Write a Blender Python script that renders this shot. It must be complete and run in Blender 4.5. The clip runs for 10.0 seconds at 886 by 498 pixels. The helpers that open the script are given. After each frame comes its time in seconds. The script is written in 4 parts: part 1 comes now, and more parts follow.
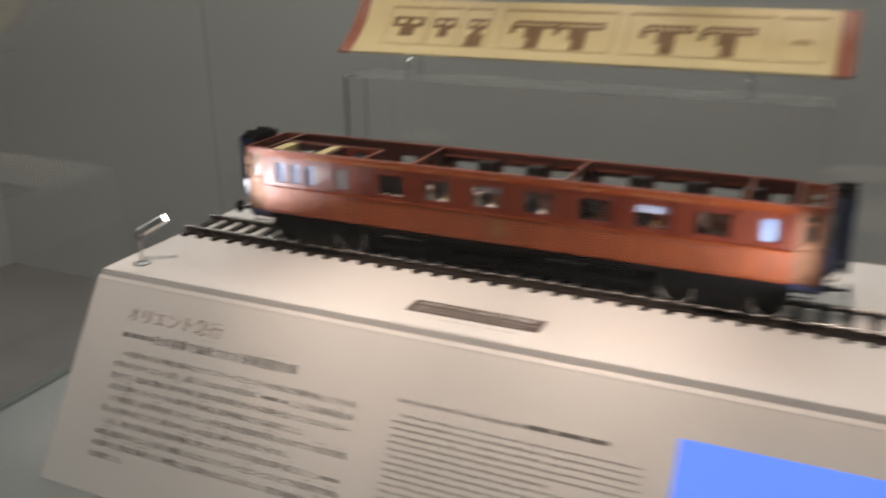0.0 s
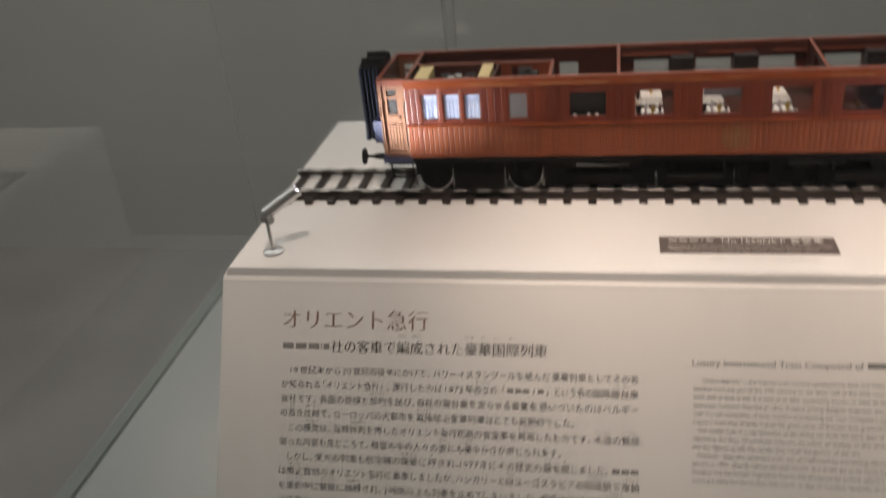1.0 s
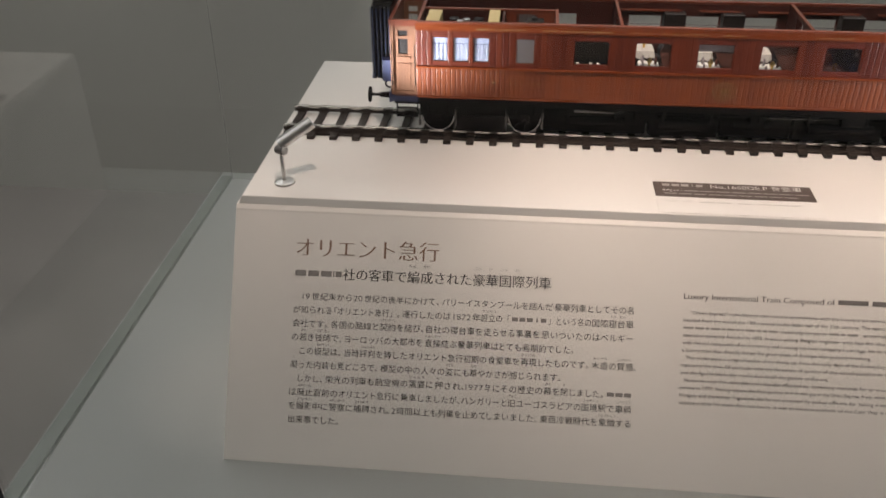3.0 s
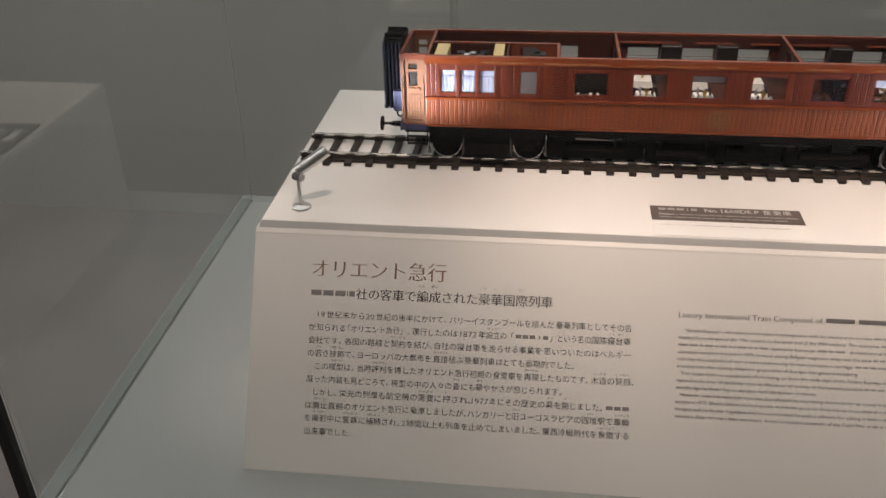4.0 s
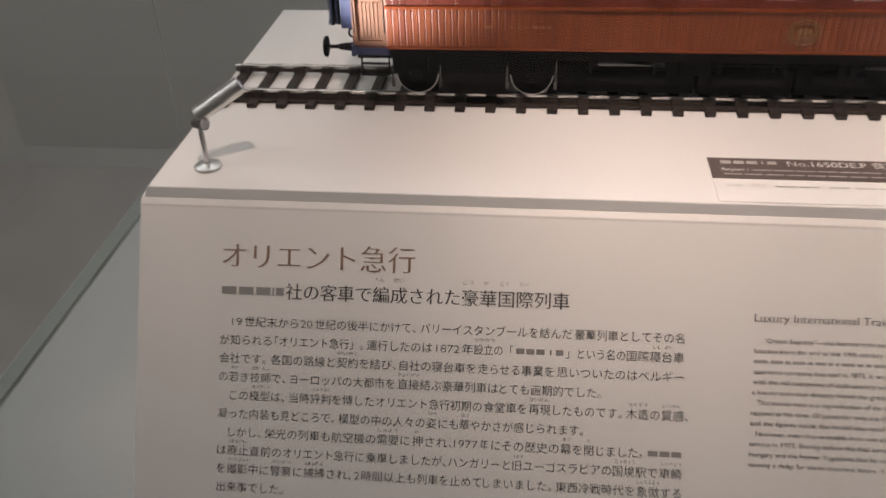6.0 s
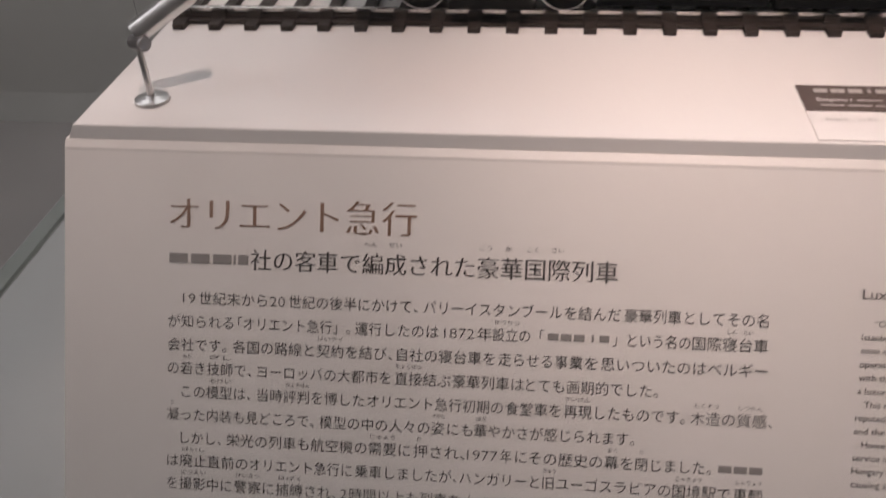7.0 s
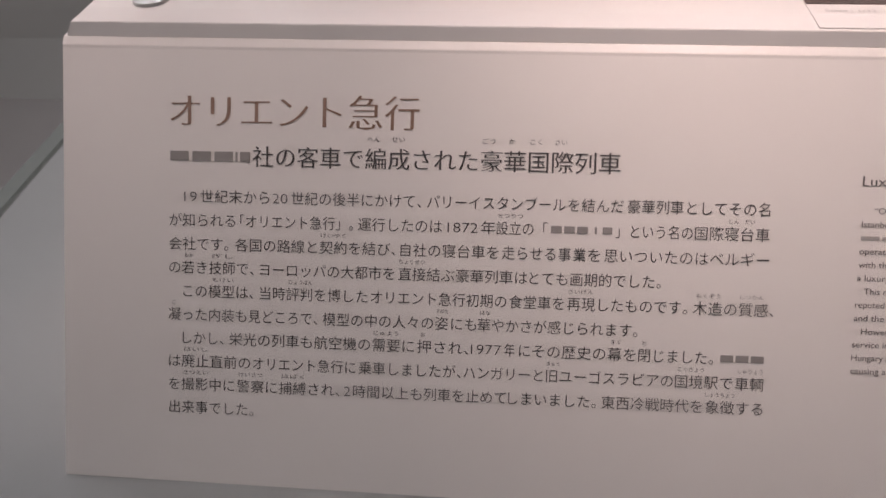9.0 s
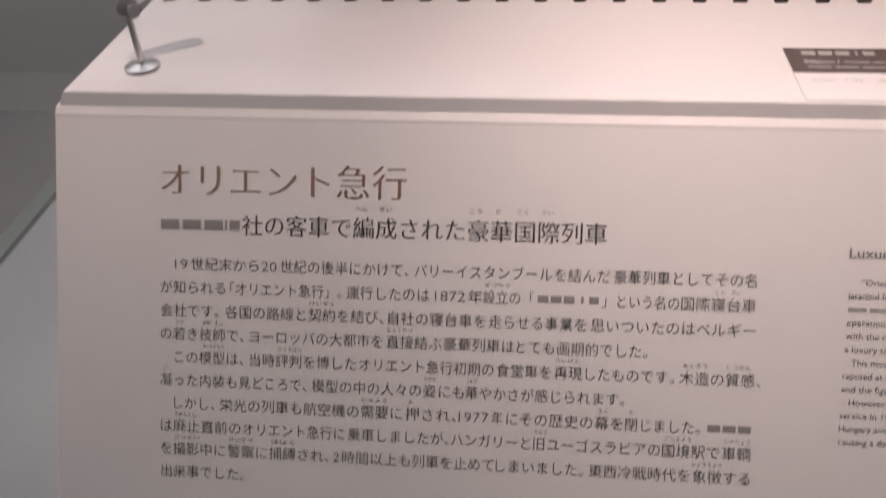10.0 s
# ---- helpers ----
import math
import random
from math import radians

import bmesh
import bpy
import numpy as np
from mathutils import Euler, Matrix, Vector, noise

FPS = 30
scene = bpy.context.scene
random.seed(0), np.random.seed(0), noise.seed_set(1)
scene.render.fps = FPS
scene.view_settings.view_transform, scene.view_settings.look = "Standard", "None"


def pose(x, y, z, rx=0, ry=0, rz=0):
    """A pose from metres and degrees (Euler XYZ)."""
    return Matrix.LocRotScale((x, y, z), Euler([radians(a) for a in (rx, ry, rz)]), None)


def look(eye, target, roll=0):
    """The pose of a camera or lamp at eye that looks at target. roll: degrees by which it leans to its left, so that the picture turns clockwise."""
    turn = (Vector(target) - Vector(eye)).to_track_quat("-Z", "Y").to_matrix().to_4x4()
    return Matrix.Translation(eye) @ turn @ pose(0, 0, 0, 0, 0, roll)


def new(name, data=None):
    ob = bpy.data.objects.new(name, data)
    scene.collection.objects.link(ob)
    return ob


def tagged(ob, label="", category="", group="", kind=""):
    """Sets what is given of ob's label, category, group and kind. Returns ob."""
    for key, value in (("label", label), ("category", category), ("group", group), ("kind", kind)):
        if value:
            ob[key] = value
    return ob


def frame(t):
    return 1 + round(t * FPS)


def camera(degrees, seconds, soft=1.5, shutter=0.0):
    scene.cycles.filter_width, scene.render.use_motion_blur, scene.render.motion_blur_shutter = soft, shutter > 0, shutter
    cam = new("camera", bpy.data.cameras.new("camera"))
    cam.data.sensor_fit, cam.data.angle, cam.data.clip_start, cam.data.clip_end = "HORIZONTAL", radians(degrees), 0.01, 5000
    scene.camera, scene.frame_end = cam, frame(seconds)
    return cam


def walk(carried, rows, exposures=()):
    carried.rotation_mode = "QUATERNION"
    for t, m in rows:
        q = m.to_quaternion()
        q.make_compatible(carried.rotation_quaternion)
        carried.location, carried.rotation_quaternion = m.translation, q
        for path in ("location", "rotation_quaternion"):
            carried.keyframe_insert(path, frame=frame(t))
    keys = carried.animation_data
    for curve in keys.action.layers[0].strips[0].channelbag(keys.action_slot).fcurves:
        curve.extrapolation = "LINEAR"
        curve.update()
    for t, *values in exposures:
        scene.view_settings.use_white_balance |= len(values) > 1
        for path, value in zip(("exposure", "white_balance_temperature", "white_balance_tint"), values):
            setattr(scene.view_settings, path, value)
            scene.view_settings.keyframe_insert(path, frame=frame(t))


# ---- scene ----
cam = camera(53.43, 10.0, soft=1.6, shutter=0.5)
PATH = [
    (0, (0.6909, -0.6375, 0.3335), (-0.0986, 1.0679, -0.3509), -0.60),
    (0.2, (0.5949, -0.5881, 0.3060), (-0.1754, 0.9124, -0.3226), -2.16),
    (0.5, (0.4725, -0.5466, 0.3322), (-0.4413, 1.0465, -0.4595), -5.37),
    (0.7, (0.4001, -0.5507, 0.3344), (-0.1968, 0.9585, -0.4441), -3.73),
    (1, (0.3101, -0.5771, 0.3412), (-0.0765, 1.1358, -0.6162), -5.68),
    (1.2, (0.2468, -0.5822, 0.3497), (0.0965, 0.9433, -0.5940), -2.20),
    (1.5, (0.2403, -0.5875, 0.3314), (0.1406, 1.1147, -0.7139), 0.55),
    (1.7, (0.2358, -0.5755, 0.3463), (0.1513, 0.9197, -0.6523), 0.98),
    (2, (0.2292, -0.5905, 0.3351), (0.1022, 1.0741, -0.7662), 0.08),
    (2.5, (0.2303, -0.6082, 0.3364), (0.0757, 1.0693, -0.7417), -0.35),
    (4, (0.2441, -0.6629, 0.3723), (0.0323, 1.0463, -0.6445), -1.02),
    (4.5, (0.2535, -0.6610, 0.3636), (0.0296, 1.0473, -0.6522), -1.54),
    (5, (0.2496, -0.6065, 0.3469), (0.0339, 1.0691, -0.7235), -1.61),
    (5.5, (0.2419, -0.5311, 0.3081), (0.0410, 1.1328, -0.7833), -1.62),
    (7, (0.2265, -0.3505, 0.1949), (-0.0032, 1.2443, -0.9900), -2.58),
    (7.5, (0.2140, -0.3683, 0.1776), (-0.0155, 1.2063, -1.0340), -2.30),
    (8, (0.2125, -0.3788, 0.1649), (-0.0043, 1.1987, -1.0452), -1.67),
    (8.5, (0.2205, -0.3783, 0.1621), (0.0188, 1.2028, -1.0460), -2.42),
    (9, (0.2180, -0.3786, 0.1594), (0.0316, 1.2087, -1.0429), -1.95),
    (9.5, (0.2213, -0.3764, 0.1616), (0.0309, 1.2039, -1.0493), -2.12),
    (10, (0.2300, -0.3595, 0.1860), (0.0092, 1.2235, -1.0163), -2.80),
]
EXPOSURES = [(0, 0.14, 6900, 26), (1.5, -0.05, 6900, 26), (4, 0.06, 6900, 27), (5.5, 0.0, 6850, 28), (7.0, 0.03, 6700, 36), (10, 0.15, 6600, 39)]
walk(cam, [(t, look(eye, target, roll)) for t, eye, target, roll in PATH], EXPOSURES)

# ---- light ----
world = bpy.data.worlds.new("world")
scene.world = world
world.use_nodes = True
world.node_tree.nodes["Background"].inputs[0].default_value = (0.5, 0.5, 0.48, 1)
world.node_tree.nodes["Background"].inputs[1].default_value = 0.02


def lamp(name, kind, place, target, power, colour, **more):
    data = bpy.data.lights.new(name, kind)
    data.energy, data.color = power, colour
    ob = new(name, data)
    ob.matrix_world = look(place, target)
    if kind == "SPOT":
        data.spot_size, data.spot_blend = radians(more["cone"]), more["blend"]
        data.shadow_soft_size = more["soft"]
    if kind == "AREA":
        data.shape, data.size, data.size_y = "RECTANGLE", more["size"], more["size_y"]
    return ob


WARM = (0.99, 0.886, 0.745)
for x, y, power in ((0.13, -0.13, 6.4), (0.38, -0.125, 13.2), (0.66, -0.125, 9.2)):
    lamp("case_downlight", "SPOT", (x, y, 0.612), (x + 0.02, 0.07, 0.0), power, WARM, cone=50, blend=1.0, soft=0.007)
# Added spots with no lamp seen: they brighten the lifted roof.
for x in (0.20, 0.41, 0.62):
    lamp("case_downlight", "SPOT", (x, 0.14, 0.612), (x, 0.32, 0.22), 3.5, WARM, cone=38, blend=0.9, soft=0.007)
# Added narrow spot, no source known: warm glow on the deck beside the plinth.
lamp("case_downlight", "SPOT", (-0.03, 0.10, 0.612), (-0.025, -0.02, -0.1877), 2.4, WARM, cone=15, blend=1.0, soft=0.007)
# Fill lights added out of view: back wall, left side, front of the case.
lamp("ceiling_panel_light", "AREA", (0.3, 1.45, 1.66), (0.3, 1.80, 0.0), 24, (0.90, 1.0, 0.95), size=3.6, size_y=0.8)
lamp("ceiling_panel_light", "AREA", (-1.8, -0.4, 1.66), (-1.9, -0.4, 0.0), 14, (0.90, 1.0, 0.95), size=0.8, size_y=3.0)
lamp("ceiling_panel_light", "AREA", (0.3, -1.7, 1.66), (0.3, -1.7, 0.0), 3.2, (0.90, 1.0, 0.95), size=3.6, size_y=0.8)

# ---- materials ----


def material(name, colour, rough=0.5, metal=0.0, vary=0.12, scale=60.0, bump=0.0, fine=900.0, stretch=(1, 1, 1), coat=0.0, per_piece=0.0, spec=0.5, by_object=False, light=None):
    """A surface with broad and fine variation of its colour, gloss and relief."""
    m = bpy.data.materials.new(name)
    m.use_nodes = True
    t = m.node_tree
    n, link = t.nodes, t.links.new
    bsdf = n["Principled BSDF"]
    bsdf.inputs["Metallic"].default_value = metal
    bsdf.inputs["Coat Weight"].default_value = coat
    bsdf.inputs["Specular IOR Level"].default_value = spec
    bsdf.inputs["Coat Roughness"].default_value = 0.09
    coords = n.new("ShaderNodeTexCoord")
    mapping = n.new("ShaderNodeMapping")
    mapping.inputs["Scale"].default_value = stretch
    link(coords.outputs["Object"], mapping.inputs[0])
    if by_object:
        who, far = n.new("ShaderNodeObjectInfo"), n.new("ShaderNodeVectorMath")
        far.operation = "SCALE"
        far.inputs[0].default_value = (9.0, 5.0, 3.0)
        link(who.outputs["Random"], far.inputs["Scale"])
        link(far.outputs[0], mapping.inputs["Location"])
    broad, grain = n.new("ShaderNodeTexNoise"), n.new("ShaderNodeTexNoise")
    broad.inputs["Scale"].default_value, broad.inputs["Detail"].default_value = scale, 4
    grain.inputs["Scale"].default_value, grain.inputs["Detail"].default_value = fine, 3
    link(mapping.outputs[0], broad.inputs[0])
    link(mapping.outputs[0], grain.inputs[0])
    both = n.new("ShaderNodeMath")
    both.operation = "ADD"
    link(broad.outputs[0], both.inputs[0])
    link(grain.outputs[0], both.inputs[1])
    level = both.outputs[0]
    if per_piece:
        info, mul, more = n.new("ShaderNodeObjectInfo" if by_object else "ShaderNodeNewGeometry"), n.new("ShaderNodeMath"), n.new("ShaderNodeMath")
        mul.operation, more.operation = "MULTIPLY_ADD", "ADD"
        link(info.outputs["Random" if by_object else "Random Per Island"], mul.inputs[0])
        mul.inputs[1].default_value, mul.inputs[2].default_value = per_piece, -per_piece / 2
        link(mul.outputs[0], more.inputs[0])
        link(level, more.inputs[1])
        level = more.outputs[0]
    ramp = n.new("ShaderNodeMapRange")
    ramp.inputs["From Min"].default_value, ramp.inputs["From Max"].default_value = 0.6, 1.4
    link(level, ramp.inputs[0])
    mix = n.new("ShaderNodeMix")
    mix.data_type = "RGBA"
    mix.inputs["A"].default_value = (*[c * (1 - vary) for c in colour], 1)
    mix.inputs["B"].default_value = (*(light or [min(1, c * (1 + vary)) for c in colour]), 1)
    link(ramp.outputs[0], mix.inputs["Factor"])
    link(mix.outputs["Result"], bsdf.inputs["Base Color"])
    gloss = n.new("ShaderNodeMapRange")
    gloss.inputs["To Min"].default_value, gloss.inputs["To Max"].default_value = max(0.02, rough * 0.8), min(1, rough * 1.2)
    link(broad.outputs[0], gloss.inputs[0])
    link(gloss.outputs[0], bsdf.inputs["Roughness"])
    if bump:
        b = n.new("ShaderNodeBump")
        b.inputs["Strength"].default_value, b.inputs["Distance"].default_value = bump, 0.0004
        link(grain.outputs[0], b.inputs["Height"])
        link(b.outputs[0], bsdf.inputs["Normal"])
    return m


def clear(name, colour, rough=0.0, ior=1.45):
    m = bpy.data.materials.new(name)
    m.use_nodes = True
    b = m.node_tree.nodes["Principled BSDF"]
    b.inputs["Base Color"].default_value = (*colour, 1)
    b.inputs["Transmission Weight"].default_value = 1
    b.inputs["Roughness"].default_value, b.inputs["IOR"].default_value = rough, ior
    return m


def glowing(name, colour, strength):
    m = bpy.data.materials.new(name)
    m.use_nodes = True
    b = m.node_tree.nodes["Principled BSDF"]
    b.inputs["Base Color"].default_value = (0.02, 0.02, 0.02, 1)
    b.inputs["Emission Color"].default_value, b.inputs["Emission Strength"].default_value = (*colour, 1), strength
    return m


WHITE = material("white_painted_board", (0.73, 0.70, 0.665), 0.5, vary=0.03, scale=9, bump=0.05, fine=700)
BOARD = material("printed_satin_board", (0.765, 0.725, 0.68), 0.38, vary=0.03, scale=7, bump=0.03, fine=900)
DECK = material("pale_grey_laminate", (0.335, 0.35, 0.335), 0.4, vary=0.05, scale=5, bump=0.03, fine=600)
WALL = material("grey_painted_wall", (0.58, 0.575, 0.545), 0.8, vary=0.06, scale=1.5, bump=0.1, fine=80)
CARPET = material("dull_pink_grey_carpet", (0.33, 0.30, 0.29), 0.95, vary=0.25, scale=3, bump=0.5, fine=400)
CEILING = material("grey_ceiling_paint", (0.4, 0.4, 0.38), 0.9, vary=0.05, scale=2)
GLASS = clear("clear_glass", (0.97, 0.99, 0.975), 0.0, 1.45)
ACRYLIC = clear("clear_acrylic", (0.98, 0.99, 0.985), 0.02, 1.4)
PANE = clear("window_glass", (0.96, 0.97, 0.96), 0.0, 1.35)
# Tint stands in for a faint reflection in one pane, dimness behind another.
DIM_PANE = clear("dim_window_glass", (0.50, 0.42, 0.42), 0.15, 1.45)
FROSTED = material("frosted_grey_glass", (0.125, 0.115, 0.115), 0.35, vary=0.08, scale=300)
EDGE = material("green_glass_edge", (0.20, 0.225, 0.21), 0.25, vary=0.1, scale=30)
BLACK = material("black_seal", (0.015, 0.015, 0.015), 0.5)
TEAK = material("varnished_teak", (0.138, 0.0215, 0.0055), 0.36, vary=0.4, scale=90, bump=0.3, fine=500, stretch=(4, 4, 0.35), coat=0.8, per_piece=0.22, spec=0.35, light=(0.190, 0.045, 0.0098))
TEAK_PIECE = material("varnished_teak_strip", (0.166, 0.0255, 0.0056), 0.50, vary=0.4, scale=90, bump=0.3, fine=500, stretch=(4, 4, 0.35), coat=0.12, per_piece=0.22, spec=0.4, light=(0.232, 0.054, 0.0110), by_object=True)
# Darker, redder copy of the teak: the dimmer light on the upper boards is in it.
TEAK_BOARD = material("shaded_teak_board", (0.112, 0.0130, 0.0040), 0.42, vary=0.4, scale=90, bump=0.3, fine=500, stretch=(4, 4, 0.35), coat=0.2, per_piece=0.5, spec=0.35, light=(0.135, 0.024, 0.0075), by_object=True)
TEAK_LONG = material("varnished_teak_rail", (0.185, 0.036, 0.0080), 0.28, vary=0.25, scale=90, bump=0.2, fine=500, stretch=(0.3, 4, 4), coat=0.5)
LIGHT_TEAK = material("pale_varnished_teak", (0.19, 0.088, 0.050), 0.60, vary=0.2, scale=90, bump=0.2, fine=500, stretch=(4, 4, 0.35), per_piece=0.2, spec=0.2)
MAHOGANY = material("red_mahogany", (0.11, 0.018, 0.008), 0.38, vary=0.28, scale=90, bump=0.2, fine=500, stretch=(4, 4, 0.4), coat=0.4, per_piece=0.3)
DARKWOOD = material("dark_mahogany_panel", (0.042, 0.0095, 0.0065), 0.4, vary=0.3, scale=120, bump=0.2, stretch=(4, 4, 0.4))
INNER = material("dark_interior_panelling", (0.10, 0.026, 0.014), 0.45, vary=0.3, scale=120, bump=0.2, stretch=(4, 4, 0.4))
RIM = material("red_brown_lacquer", (0.18, 0.042, 0.020), 0.35, vary=0.2, scale=200, coat=0.4)
ROOF_END = material("orange_brown_lacquer", (0.27, 0.072, 0.028), 0.4, vary=0.15, scale=150, coat=0.2)
FRAME_BLACK = material("black_underframe_paint", (0.006, 0.0055, 0.0055), 0.6, vary=0.3, scale=250, bump=0.2, spec=0.06)
NAVY = material("navy_blue_enamel", (0.030, 0.040, 0.10), 0.35, vary=0.15, scale=200)
BLIND = material("dull_blue_blind", (0.12, 0.16, 0.26), 0.6, vary=0.1, scale=300)
RIB = material("blue_rib_paint", (0.09, 0.13, 0.27), 0.35, vary=0.15, scale=200)
BELLOWS = material("blue_black_bellows", (0.003, 0.0035, 0.007), 0.5, vary=0.3, scale=300, bump=0.3, spec=0.2)
SLEEPER = material("dark_brown_moulded_sleeper", (0.032, 0.024, 0.020), 0.55, vary=0.3, scale=250, bump=0.4, fine=1500, spec=0.25)
RAIL = material("worn_rail_steel", (0.52, 0.50, 0.48), 0.25, metal=1.0, vary=0.3, scale=220)
STEEL = material("bright_steel", (0.62, 0.62, 0.62), 0.3, metal=1.0, vary=0.06, scale=300)
BRACKET = material("dull_dark_steel", (0.085, 0.083, 0.08), 0.45, metal=0.6, vary=0.2, scale=300)
HINGE = material("dull_grey_steel", (0.25, 0.24, 0.24), 0.4, metal=0.8, vary=0.1, scale=200)
CHROME = material("polished_chrome", (0.66, 0.65, 0.64), 0.30, metal=1.0, vary=0.04, scale=150)
BRASS = material("gilt_brass", (0.72, 0.48, 0.16), 0.3, metal=1.0, vary=0.12, scale=400)
GILT = material("gold_paint", (0.42, 0.28, 0.12), 0.45, metal=0.2, vary=0.15, scale=600)
CREST = material("dull_bronze_paint", (0.20, 0.105, 0.035), 0.5, vary=0.3, scale=500)
CREAM = material("cream_enamel", (0.60, 0.49, 0.24), 0.45, vary=0.07, scale=120, bump=0.05)
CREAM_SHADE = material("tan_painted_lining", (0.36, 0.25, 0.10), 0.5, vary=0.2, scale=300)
ORNAMENT = material("brown_marquetry", (0.165, 0.085, 0.020), 0.45, vary=0.3, scale=400)
CLOTH = material("white_linen", (0.78, 0.76, 0.72), 0.8, vary=0.05, scale=300, bump=0.2)
CURTAIN = material("pale_blue_white_curtain", (0.27, 0.30, 0.41), 0.7, vary=0.08, scale=400, bump=0.2)
RED_BROWN = material("matt_red_brown", (0.075, 0.022, 0.014), 0.6, vary=0.35, scale=260, bump=0.3)
LILAC = material("matt_grey_lilac", (0.33, 0.29, 0.31), 0.7, vary=0.2, scale=260)
LEATHER = material("black_brown_leather", (0.012, 0.009, 0.008), 0.4, vary=0.3, scale=300, bump=0.3, spec=0.3)
IRON = material("black_stove_iron", (0.012, 0.012, 0.013), 0.5, vary=0.2, scale=300, spec=0.3)
FIGURE_DARK = material("dark_painted_figure", (0.03, 0.03, 0.035), 0.6, vary=0.2, scale=300)
FIGURE_BROWN = material("brown_painted_figure", (0.16, 0.05, 0.03), 0.6, vary=0.2, scale=300)
FIGURE_LIGHT = material("pale_painted_figure", (0.6, 0.5, 0.42), 0.6, vary=0.2, scale=300)
INK = material("dark_grey_print", (0.058, 0.052, 0.05), 0.5, vary=0.05)
INK_MID = material("mid_grey_print", (0.115, 0.105, 0.098), 0.5, vary=0.05)
INK_GREY = material("grey_print", (0.17, 0.155, 0.145), 0.5, vary=0.05)
INK_BAR = material("half_grey_print", (0.27, 0.25, 0.235), 0.5, vary=0.05)
INK_FAINT = material("pale_grey_print", (0.39, 0.37, 0.345), 0.5, vary=0.05)
BRONZE_INK = material("bronze_brown_print", (0.27, 0.165, 0.115), 0.45, vary=0.08)
PLATE = material("taupe_label_print", (0.11, 0.085, 0.075), 0.45, vary=0.06, scale=40)
LABEL_WHITE = material("white_label_card", (0.755, 0.725, 0.69), 0.45, vary=0.02, scale=40)
LABEL_GREY = material("pale_grey_label_print", (0.46, 0.43, 0.40), 0.45, vary=0.03, scale=40)
SCREEN = glowing("blue_screen", (0.10, 0.27, 1.0), 1.1)
LED = glowing("white_led", (0.90, 0.93, 1.0), 12)

# ---- building blocks ----


def box(bm, x0, x1, y0, y1, z0, z1, bevel=0.0):
    m = Matrix.LocRotScale(((x0 + x1) / 2, (y0 + y1) / 2, (z0 + z1) / 2), None, (abs(x1 - x0), abs(y1 - y0), abs(z1 - z0)))
    made = bmesh.ops.create_cube(bm, size=1, matrix=m)["verts"]
    if bevel:
        edges = {e for v in made for e in v.link_edges}
        bmesh.ops.bevel(bm, geom=list(edges), offset=bevel, segments=2, affect="EDGES", profile=0.6)
    return made


def rod(bm, a, b, r0, r1=None, sides=16):
    a, b = Vector(a), Vector(b)
    turn = (b - a).to_track_quat("Z", "Y").to_matrix().to_4x4()
    m = Matrix.Translation((a + b) / 2) @ turn
    return bmesh.ops.create_cone(bm, cap_ends=True, segments=sides, radius1=r0, radius2=r0 if r1 is None else r1, depth=(b - a).length, matrix=m)["verts"]


def ring(bm, centre, axis, r, tube, sides=32, around=8):
    """A torus about an axis."""
    turn = Vector(axis).to_track_quat("Z", "Y").to_matrix().to_4x4()
    m = Matrix.Translation(centre) @ turn
    rows = []
    for i in range(sides):
        a = 2 * math.pi * i / sides
        rows.append([bm.verts.new(m @ Vector(((r + tube * math.cos(b)) * math.cos(a), (r + tube * math.cos(b)) * math.sin(a), tube * math.sin(b)))) for b in (2 * math.pi * k / around for k in range(around))])
    for i in range(sides):
        for k in range(around):
            bm.faces.new((rows[i][k], rows[(i + 1) % sides][k], rows[(i + 1) % sides][(k + 1) % around], rows[i][(k + 1) % around]))


def prism(bm, outline, x0, x1):
    """An outline in (y, z) drawn out along x."""
    a = [bm.verts.new((x0, y, z)) for y, z in outline]
    b = [bm.verts.new((x1, y, z)) for y, z in outline]
    n = len(outline)
    bm.faces.new(a), bm.faces.new(b[::-1])
    for i in range(n):
        bm.faces.new((a[i], b[i], b[(i + 1) % n], a[(i + 1) % n]))


def ball(bm, centre, rx, ry, rz, seg=12):
    bmesh.ops.create_uvsphere(bm, u_segments=seg, v_segments=seg // 2 + 2, radius=1, matrix=Matrix.LocRotScale(centre, None, (rx, ry, rz)))


def finish(bm, name, mat, smooth=False):
    bmesh.ops.recalc_face_normals(bm, faces=bm.faces)
    me = bpy.data.meshes.new(name)
    bm.to_mesh(me)
    bm.free()
    me.materials.append(mat)
    if smooth:
        me.polygons.foreach_set("use_smooth", [True] * len(me.polygons))
        me.set_sharp_from_angle(angle=radians(40))
    return me


def thing(name, base, label, category, group="", kind=""):
    ob = new(name)
    ob.location = base
    ob.empty_display_size = 0.02
    return tagged(ob, label, category, group, kind)


def part(name, bm, mat, parent, label="", kind="", smooth=False):
    ob = new(name, finish(bm, name, mat, smooth))
    ob.parent = parent
    if parent.parent is None and parent.type == "EMPTY":
        ob.matrix_parent_inverse = Matrix.Translation(-parent.location)
    return tagged(ob, label, kind=kind)


def solid(name, bm, mat, label, category="", kind="", smooth=False):
    return tagged(new(name, finish(bm, name, mat, smooth)), label, category, kind=kind)


def one_box(name, mat, parent, x0, x1, y0, y1, z0, z1, bevel=0.0, label="", kind=""):
    bm = bmesh.new()
    box(bm, x0, x1, y0, y1, z0, z1, bevel)
    return part(name, bm, mat, parent, label, kind)


